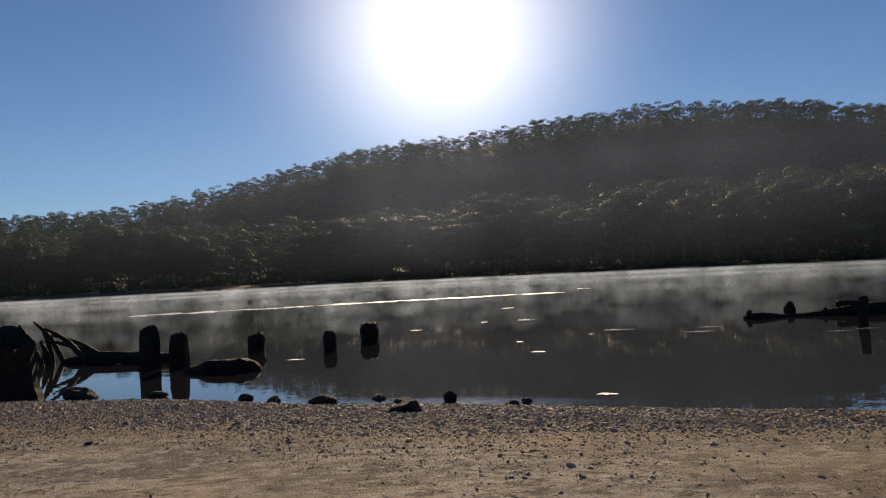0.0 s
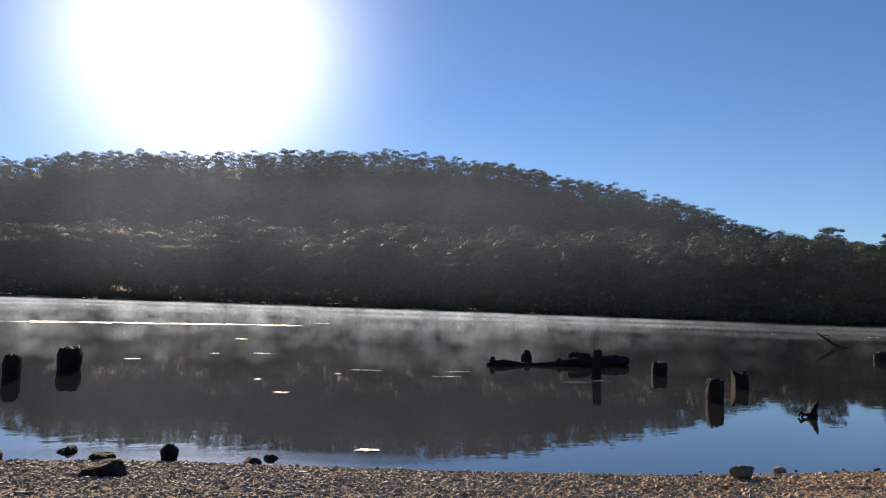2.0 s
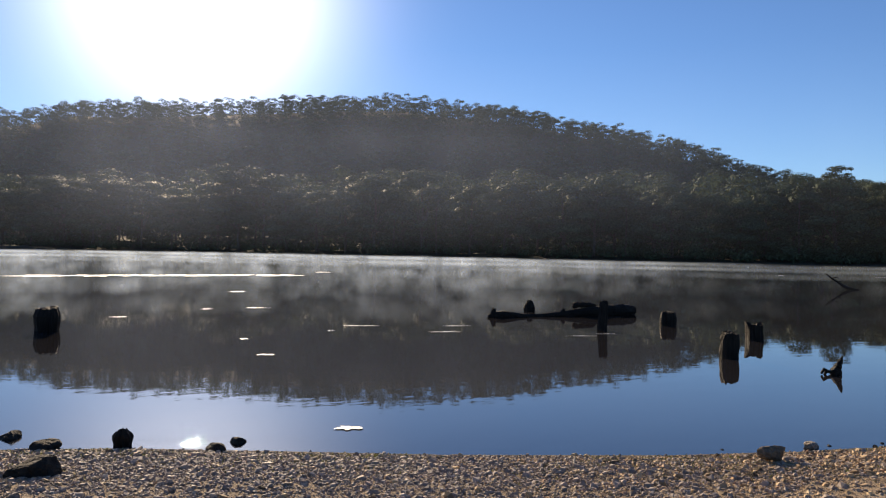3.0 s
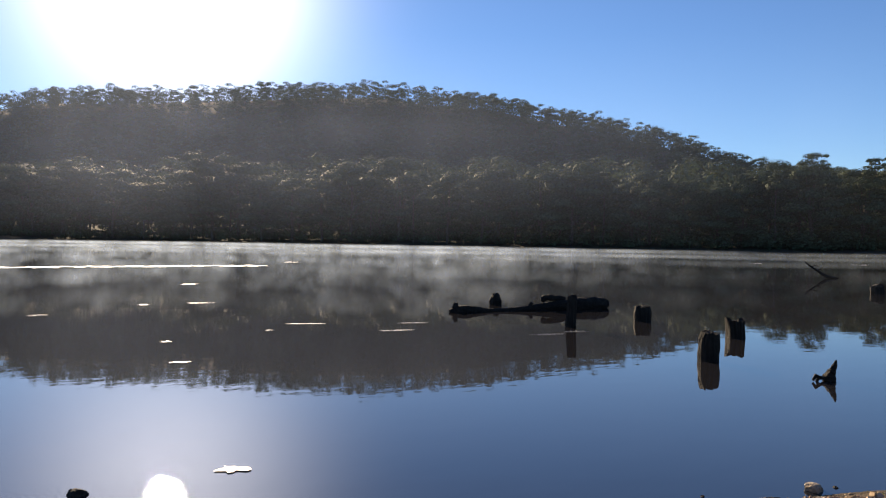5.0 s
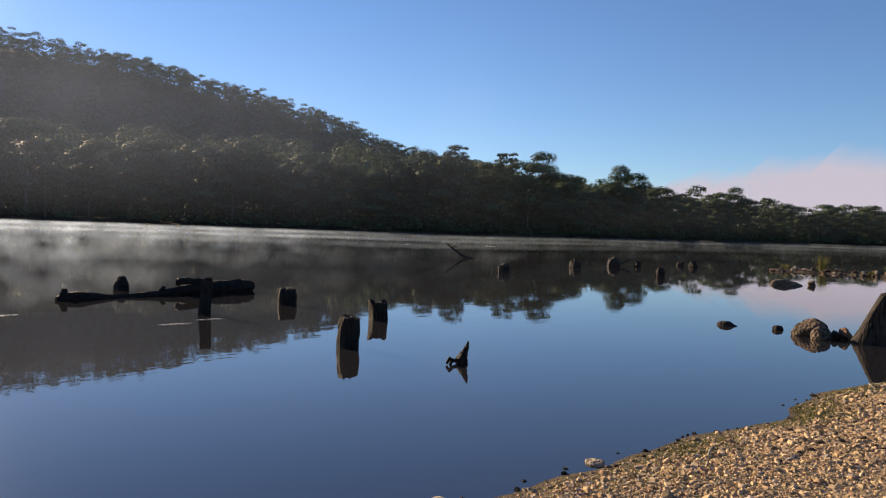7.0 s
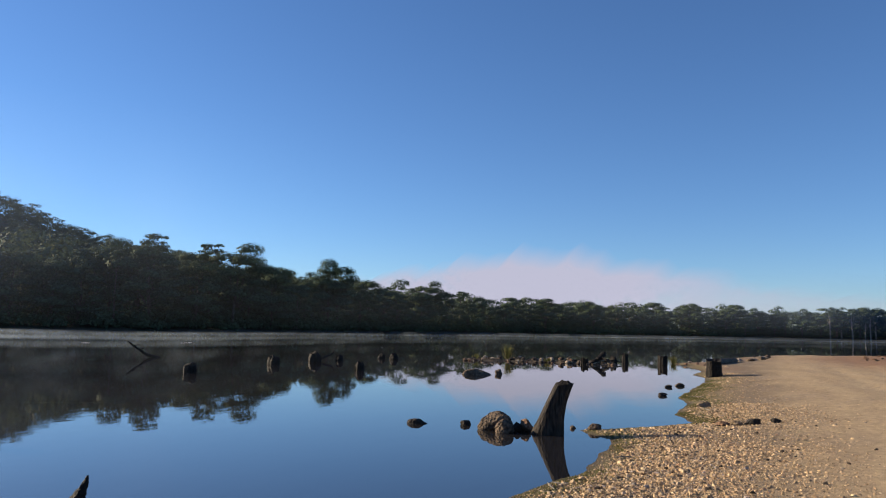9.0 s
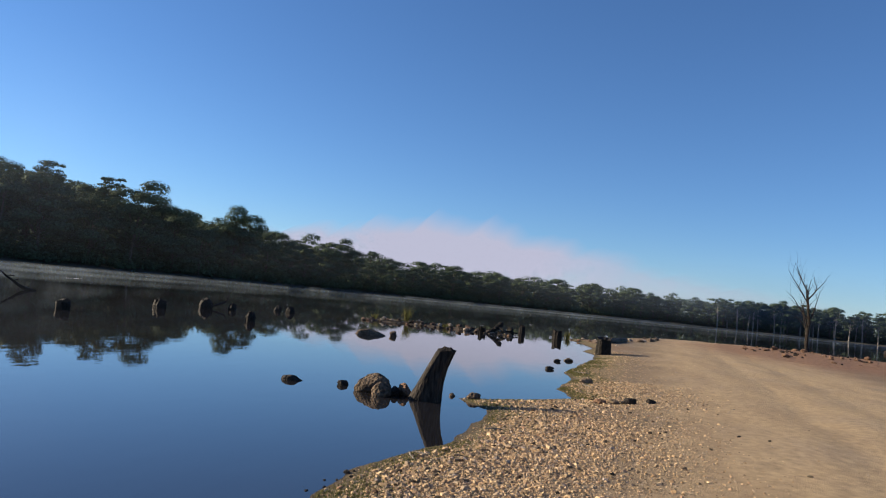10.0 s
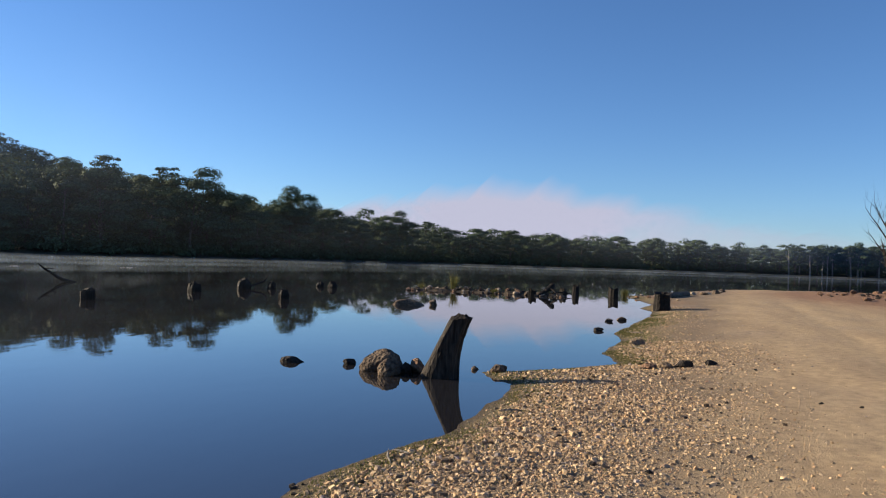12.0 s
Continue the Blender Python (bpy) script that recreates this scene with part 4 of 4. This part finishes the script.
# ---- gravel, pebbles and grass ----
def pebbles():
    nrng = np.random.default_rng(9)
    n = 100000
    x = np.concatenate([nrng.uniform(-7, 24, n), nrng.uniform(-6, 20, 16000), nrng.uniform(20, 38, 9000), nrng.uniform(-8, 8, 24000), nrng.uniform(-6, 7, 30000), nrng.uniform(8, 17, 34000)])
    sx, sy = [p[0] for p in SHORE], [p[1] for p in SHORE]
    yb = np.interp(x, sx[4:44], sy[4:44])
    inland = np.concatenate([nrng.gamma(1.7, 0.85, n) + 0.03, nrng.uniform(0, 7.5, 16000), nrng.gamma(1.5, 0.8, 9000), nrng.gamma(2.2, 0.32, 24000), nrng.uniform(0, 4.2, 30000), nrng.gamma(2.4, 0.62, 34000)])
    y = yb - inland
    z, d = near_height(x, y)
    rd = road_distance(x, y) + 0.5 * wave(x, y, 0.9, 0.7)
    keep = (d > 0.0) & (nrng.uniform(0, 1, len(x)) > np.maximum(np.clip((4.0 - rd) / 2.0, 0, 1) * np.interp(x, [1, 6, 12], [0.15, 0.6, 0.96]), 0.75 * np.clip(1.3 - d / 0.5, 0, 1) * np.clip((x - 8) / 3, 0, 1)))
    bare = np.interp(x, [5, 10], [1.0, 0.0]) * np.clip((d - stony_band(x, y)) / 0.8, 0, 1) * np.clip(0.55 - 0.5 * wave(x, y, 0.9, 6.1), 0, 0.97)
    keep &= nrng.uniform(0, 1, len(x)) > bare
    x, y, z, d = x[keep], y[keep], z[keep], d[keep]
    m = len(x)
    s = np.clip(nrng.lognormal(math.log(0.0072), 0.50, m), 0.0035, 0.028) * np.interp(d, [0, 0.4, 1.2, 2.5], [0.8, 1.1, 1.0, 0.85]) * np.where((x < 8) & (d > stony_band(x, y)), np.where(nrng.uniform(0, 1, m) < 0.12, 1.2, 0.6), 1.0)
    turns = np.radians([0, 72, 144, 216, 288, 20, 125, 250])
    chip = np.stack([np.cos(turns), np.sin(turns), np.repeat([-0.8, 0.8], [5, 3])], 1) * np.repeat([1.25, 0.8], [5, 3])[:, None] ** np.array((1, 1, 0))
    tris = np.array([(0, 1, 5), (1, 6, 5), (1, 2, 6), (2, 3, 6), (3, 7, 6), (3, 4, 7), (4, 0, 7), (0, 5, 7), (5, 6, 7)])
    v = chip[None] + nrng.uniform(-0.36, 0.36, (m, 8, 3))
    v *= (s[:, None] * np.stack([nrng.uniform(0.8, 1.6, m), nrng.uniform(0.7, 1.2, m), nrng.uniform(0.5, 0.95, m)], 1))[:, None, :]
    t = nrng.uniform(0, 6.28, m)
    c, sn = np.cos(t)[:, None], np.sin(t)[:, None]
    tilt = nrng.uniform(-0.35, 0.35, (m, 1))
    vz = v[:, :, 2] + v[:, :, 0] * tilt
    v = np.stack([v[:, :, 0] * c - v[:, :, 1] * sn + x[:, None], v[:, :, 0] * sn + v[:, :, 1] * c + y[:, None], vz + z[:, None] + s[:, None] * 0.25], 2)
    # stones viewed against the sun get a greyer copy, their shaded sides painted in
    grey = nrng.uniform(0, 1, m) < np.interp(x, [3, 8], [0.9, 0.05])
    for chosen, material, label in ((~grey, PEBBLE, "loose tan and brown gravel along the shore"), (grey, BACKLIT_PEBBLE, "loose gravel greyed as if backlit along the shore")):
        pick = v[chosen]
        f = (tris[None] + (np.arange(len(pick)) * 8)[:, None, None]).reshape(-1, 3)
        tagged(new("gravel", np_mesh("gravel", pick.reshape(-1, 3), f, material)), label, "gravel", kind="stuff")


pebbles()


def shore_grass():
    nrng = np.random.default_rng(13)
    m = 60000
    x = np.where(np.arange(m) % 7 == 0, nrng.uniform(-1, 9, m), nrng.uniform(9, 34, m))
    sx, sy = [p[0] for p in SHORE], [p[1] for p in SHORE]
    y = np.interp(x, sx[4:44], sy[4:44]) - nrng.gamma(2.2, 0.2, m)
    patch = wave(x, y, 1.4, 0.3) + nrng.uniform(-0.6, 0.6, m)
    z, d = near_height(x, y)
    keep = (d > 0.02) & (patch > 0.05)
    x, y, z = x[keep], y[keep], z[keep]
    m = len(x)
    h = nrng.uniform(0.006, 0.028, m)
    a = nrng.uniform(0, 6.28, m)
    w2 = nrng.uniform(0.004, 0.010, m)
    p0 = np.stack([x - np.cos(a) * w2, y - np.sin(a) * w2, z - 0.004], 1)
    p1 = np.stack([x + np.cos(a) * w2, y + np.sin(a) * w2, z - 0.004], 1)
    p2 = np.stack([x + nrng.normal(0, 0.014, m), y + nrng.normal(0, 0.014, m), z + h], 1)
    v = np.stack([p0, p1, p2], 1).reshape(-1, 3)
    ob = new("shore_grass", np_mesh("shore_grass", v, np.arange(len(v)).reshape(-1, 3), GRASS))
    tagged(ob, "short yellow-green grass and moss at the waterline", "grass", kind="stuff")


shore_grass()


def leaf_litter():
    nrng = np.random.default_rng(41)
    m = 22000
    x, y = nrng.uniform(-8, 9, m), nrng.uniform(2.6, 12, m)
    z, d = near_height(x, y)
    keep = (d > 0.7) & (wave(x, y, 0.9, 6.1) + nrng.uniform(-0.9, 0.9, m) > 0.1)
    x, y, z = x[keep], y[keep], z[keep]
    m = len(x)
    a, size = nrng.uniform(0, 6.28, m), nrng.uniform(0.008, 0.032, m)
    u = np.stack([np.cos(a), np.sin(a), nrng.uniform(-0.4, 0.4, m)], 1) * size[:, None]
    w2 = np.stack([-np.sin(a), np.cos(a), nrng.uniform(-0.5, 0.5, m)], 1) * (size * 0.36)[:, None]
    c = np.stack([x, y, z + 0.008], 1)
    v = np.stack([c - u, c + w2, c + u, c - w2], 1).reshape(-1, 3)
    ob = new("leaf_litter", np_mesh("leaf_litter", v, np.arange(len(v)).reshape(-1, 4), LITTER))
    tagged(ob, "dry brown fallen leaves strewn on the trodden earth", "litter", kind="stuff")


leaf_litter()


def tuft(x, y, tall, seed):
    nrng = np.random.default_rng(seed)
    m = 160
    z = max(ground_z(x, y), 0.0)
    a = nrng.uniform(0, 6.28, m)
    r = np.abs(nrng.normal(0, 0.10, m))
    bx, by = x + np.cos(a) * r, y + np.sin(a) * r
    h = tall * nrng.uniform(0.5, 1.0, m)
    out = nrng.uniform(0.1, 0.45, m) * h
    w2 = 0.012
    p0 = np.stack([bx - np.sin(a) * w2, by + np.cos(a) * w2, np.full(m, z - 0.02)], 1)
    p1 = np.stack([bx + np.sin(a) * w2, by - np.cos(a) * w2, np.full(m, z - 0.02)], 1)
    p2 = np.stack([bx + np.cos(a) * out, by + np.sin(a) * out, z + h], 1)
    v = np.stack([p0, p1, p2], 1).reshape(-1, 3)
    tagged(new("grass_tuft", np_mesh("grass_tuft", v, np.arange(len(v)).reshape(-1, 3), GRASS)), "tuft of dry green rushes on the rubble bar", "grass", "rush tufts")


tuft(45.0, 15.2, 0.95, 1)
tuft(44.6, 12.9, 0.3, 2)
tuft(44.8, 17.0, 0.35, 3)
tuft(48.2, 6.4, 0.5, 4)


# ---- foam and scum on the water, with sun glints laid in as white patches ----
def foam(x, y, length, width, turn, seed):
    rng = random.Random(seed)
    n = 18
    vs = [(0, 0, 0.006)]
    for i in range(n):
        a = 2 * math.pi * i / n
        k = rng.uniform(0.25, 1.1)
        vs.append((math.cos(a) * length * 0.5 * k, math.sin(a) * width * 0.5 * k, 0.004))
    fs = [(0, 1 + i, 1 + (i + 1) % n) for i in range(n)]
    ob = tagged(new("foam_patch", np_mesh("foam_patch", vs, fs, FOAM_GLINT)), "thin white patch for foam and sun glint on the lake", "foam", "foam patches")
    ob.matrix_basis = pose(x, y, 0.004, 0, 0, turn)


rng = random.Random(31)
for k, (px, py, a, b) in enumerate(((2.94, 10.5, 0.30, 0.22), (-2.3, 16.6, 0.5, 0.3), (2.8, 15.7, 0.35, 0.15), (2.7, 17.9, 0.22, 0.2), (5.5, 19.7, 1.0, 0.16), (7.0, 18.1, 0.8, 0.14), (7.7, 19.2, 0.8, 0.1), (4.6, 18.9, 0.25, 0.15), (3.8, 25.1, 0.9, 0.25), (2.4, 25.0, 0.5, 0.2), (12.1, 55.1, 1.9, 1.2), (-16.4, 44.7, 1.4, 0.5), (-19.6, 43.5, 1.5, 0.4), (49.9, 50, 1.5, 0.8), (57, 46, 2.5, 0.5), (0.2, 23, 0.4, 0.2), (10.3, 16.9, 0.9, 0.05), (9.5, 16.7, 0.9, 0.05), (4.0, 33, 1.0, 0.4), (-6.5, 17.6, 0.3, 0.15))):
    foam(px, py, a, b, rng.uniform(-12, 12), k)
# a long streak of glinting scum, its glint painted as flat white patches
for k in range(15):
    u = k / 14
    foam(-17 + 26 * u + rng.uniform(-0.6, 0.6), 46.2 + 3.6 * u + rng.uniform(-0.3, 0.3), rng.uniform(2.0, 4.2), rng.uniform(1.4, 3.6), 8 + rng.uniform(-5, 5), 200 + k)


# ---- mist over the water, and the fog cloud beyond the far trees ----
def mist_veil(part_way, tall, strength, seed, material, start=-48.0):
    """A drift of mist: a sheet that climbs from the water, a set part of the way to the far shore."""
    n = 420
    az = np.linspace(start, 112, n)
    r = np.interp(az, FAR_AZ, FAR_R) * part_way * (1 + 0.03 * np.sin(az * 0.11 + seed) + 0.015 * np.sin(az * 0.37 + 2 * seed))
    nrng = np.random.default_rng(int(seed * 10))
    ragged = np.convolve(nrng.uniform(0, 1, n + 4), (0.1, 0.2, 0.4, 0.2, 0.1), "valid")
    wild = float(np.interp(part_way, [0.3, 0.65], [0.9, 0.12]))
    h = tall * (1 - wild * 0.5 + wild * ragged) * np.interp(az, [25, 50], [1.0, 0.85])
    side = np.interp(az, [-48, -20, 0, 25, 45, 60, 80, 112], [0.5, 0.8, 1, 0.8, 0.15 + 0.2 * part_way, 0.05 + 0.15 * part_way, 0.25 * part_way, 0.35 * part_way]) * strength * np.clip((az - start) / 6, 0, 1) * np.interp(az, [42, 52], [1.0, 0.65]) * np.interp(az, [12, 34], [1.0, min(1.0, max(0.15, part_way * 3 - 0.3))])
    vs, th = [], []
    rows = ((0.0, 0.15), (0.16, 0.5), (0.34, 0.9), (0.55, 1.0), (0.72, 0.8), (0.87, 0.35), (1.0, 0.0))
    for up, fade in rows:
        q = r * (1 - 0.003 * up)
        vs.append(np.stack([OX + np.sin(np.radians(az)) * q, OY + np.cos(np.radians(az)) * q, 0.012 + h * up], 1))
        th.append(side * fade)
    v = np.concatenate(vs)
    i = (np.arange(len(rows) - 1)[:, None] * n + np.arange(n - 1)[None]).ravel()
    me = np_mesh("mist", v, np.stack([i, i + 1, i + n + 1, i + n], 1), material, True)
    attribute(me, "thick", np.concatenate(th))
    tagged(new("mist", me), "thin white morning mist rising off the lake", "mist", "drifts of mist", "stuff")


for k, (p, t, w3) in enumerate(((0.145, 0.95, 0.5), (0.20, 1.1, 0.75), (0.29, 1.15, 0.8), (0.40, 1.05, 0.9), (0.53, 0.85, 1.0), (0.66, 0.68, 1.5))):
    mist_veil(p, t, w3, 1.7 * k + 0.4, MIST if p < 0.5 else LOW_MIST)
mist_veil(0.86, 0.6, 1.3, 9.1, LOW_MIST, 50.0)


# the cloud's sunlit brightness is put in as its own emission
def fog_cloud():
    n, m = 60, 14
    az = np.linspace(58, 112, n)
    r = 900.0
    top = np.interp(az, [58, 64, 70, 77, 82, 87, 92, 97, 104, 112], [1.2, 3.6, 4.9, 6.3, 6.6, 5.5, 4.9, 3.4, 2.6, 1.6]) * (1 + 0.05 * np.sin(az * 1.3) + 0.04 * np.sin(az * 2.9 + 1.0))
    vs, th = [], []
    for j in range(m):
        u = j / (m - 1)
        el = np.radians(1.1 + (top - 1.0) * u)
        vs.append(np.stack([OX + np.sin(np.radians(az)) * r, OY + np.cos(np.radians(az)) * r + 30 * math.sin(u * 3), np.tan(el) * r], 1))
        th.append(np.clip((1 - u) * 3.2, 0, 1) ** 1.2 * np.clip((az - 60) / 9, 0, 1) * np.interp(az, [88, 94, 112], [1.0, 0.6, 0.0]))
    i = (np.arange(m - 1)[:, None] * n + np.arange(n - 1)[None]).ravel()
    me = np_mesh("fog_cloud", np.concatenate(vs), np.stack([i, i + 1, i + n + 1, i + n], 1), GLOW_CLOUD, True)
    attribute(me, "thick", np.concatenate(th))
    tagged(new("backdrop_fog", me), "pinkish white fog cloud, self-lit, low behind the far trees", "fog", kind="structure")


fog_cloud()


# translucent sheet added for haze and lens glare that lift the hill's darks
def valley_haze():
    n, m = 90, 22
    az = np.linspace(-60, 116, n)
    r = np.interp(az, FAR_AZ, FAR_R) * 0.57
    x, y = OX + np.sin(np.radians(az)) * r, OY + np.cos(np.radians(az)) * r
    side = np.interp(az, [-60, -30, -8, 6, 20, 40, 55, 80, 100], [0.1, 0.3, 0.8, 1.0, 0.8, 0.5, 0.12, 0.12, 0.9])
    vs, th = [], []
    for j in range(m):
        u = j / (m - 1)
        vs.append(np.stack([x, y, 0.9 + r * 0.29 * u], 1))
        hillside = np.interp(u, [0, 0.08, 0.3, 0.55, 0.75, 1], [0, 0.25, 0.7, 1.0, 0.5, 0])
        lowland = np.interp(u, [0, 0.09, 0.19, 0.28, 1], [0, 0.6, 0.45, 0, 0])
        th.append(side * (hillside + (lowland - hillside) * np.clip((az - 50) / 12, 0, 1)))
    i = (np.arange(m - 1)[:, None] * n + np.arange(n - 1)[None]).ravel()
    me = np_mesh("valley_haze", np.concatenate(vs), np.stack([i, i + 1, i + n + 1, i + n], 1), HAZE_GLARE, True)
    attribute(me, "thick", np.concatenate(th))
    tagged(new("valley_haze", me), "pale sheet added for haze and lens glare in front of the hill", "haze", kind="stuff")


valley_haze()


# ---- loose stones lying on the gravel ----
def loose_stones():
    rng = random.Random(77)
    meshes = []
    for k in range(6):
        ob = rock("loose_stone", 0, 0, (1.0, rng.uniform(0.65, 0.9), rng.uniform(0.4, 0.6)), "loose brown stone lying on the gravel", 300 + k, (TANROCK, ROCK, PALEROCK, TANROCK, REDROCK, DARKROCK)[k], 0, 0, 8, (0.5, 0.8), "loose stones on the gravel", "stone", 2)
        meshes.append(ob.data)
        bpy.data.objects.remove(ob)
    for k in range(260):
        x = rng.uniform(9, 21) if k % 3 else rng.uniform(-3, 9)
        edge = float(np.interp(x, [p[0] for p in SHORE[4:44]], [p[1] for p in SHORE[4:44]]))
        y = edge - 0.25 - rng.gammavariate(1.6, 0.8)
        s = (rng.uniform(0.02, 0.048) if k % 9 else rng.uniform(0.05, 0.08)) * (1 if k % 3 else 0.65)
        ob = tagged(new("loose_stone", meshes[k % 6]), "loose brown stone lying on the gravel", "stone", "loose stones on the gravel")
        ob.matrix_basis = Matrix.LocRotScale((x, y, ground_z(x, y) + s * 0.2), Euler((rng.uniform(-0.3, 0.3), rng.uniform(-0.3, 0.3), rng.uniform(0, 6.28))), (s, s, s))


loose_stones()


# ---- twigs and sticks washed up ----
for k, (x, y, a, n2) in enumerate(((13.35, 7.22, 0.4, 0.42), (13.5, 7.15, 1.2, 0.25), (15.6, 6.6, 2.2, 0.3), (9.2, 7.6, 0.2, 0.35), (4.4, 8.6, 1.0, 0.3), (22.5, 5.3, 0.6, 0.5), (26.0, 5.4, 1.4, 0.6))):
    z = ground_z(x, y) + 0.015
    dx, dy = math.cos(a) * n2 / 2, math.sin(a) * n2 / 2
    log("driftwood_stick", [(x - dx, y - dy, z), (x, y + 0.02, z + 0.012), (x + dx, y + dy, z + 0.004)], [0.008, 0.011, 0.005], "pale washed-up stick lying on the shore", PALEBARK, "stick", 6, k)
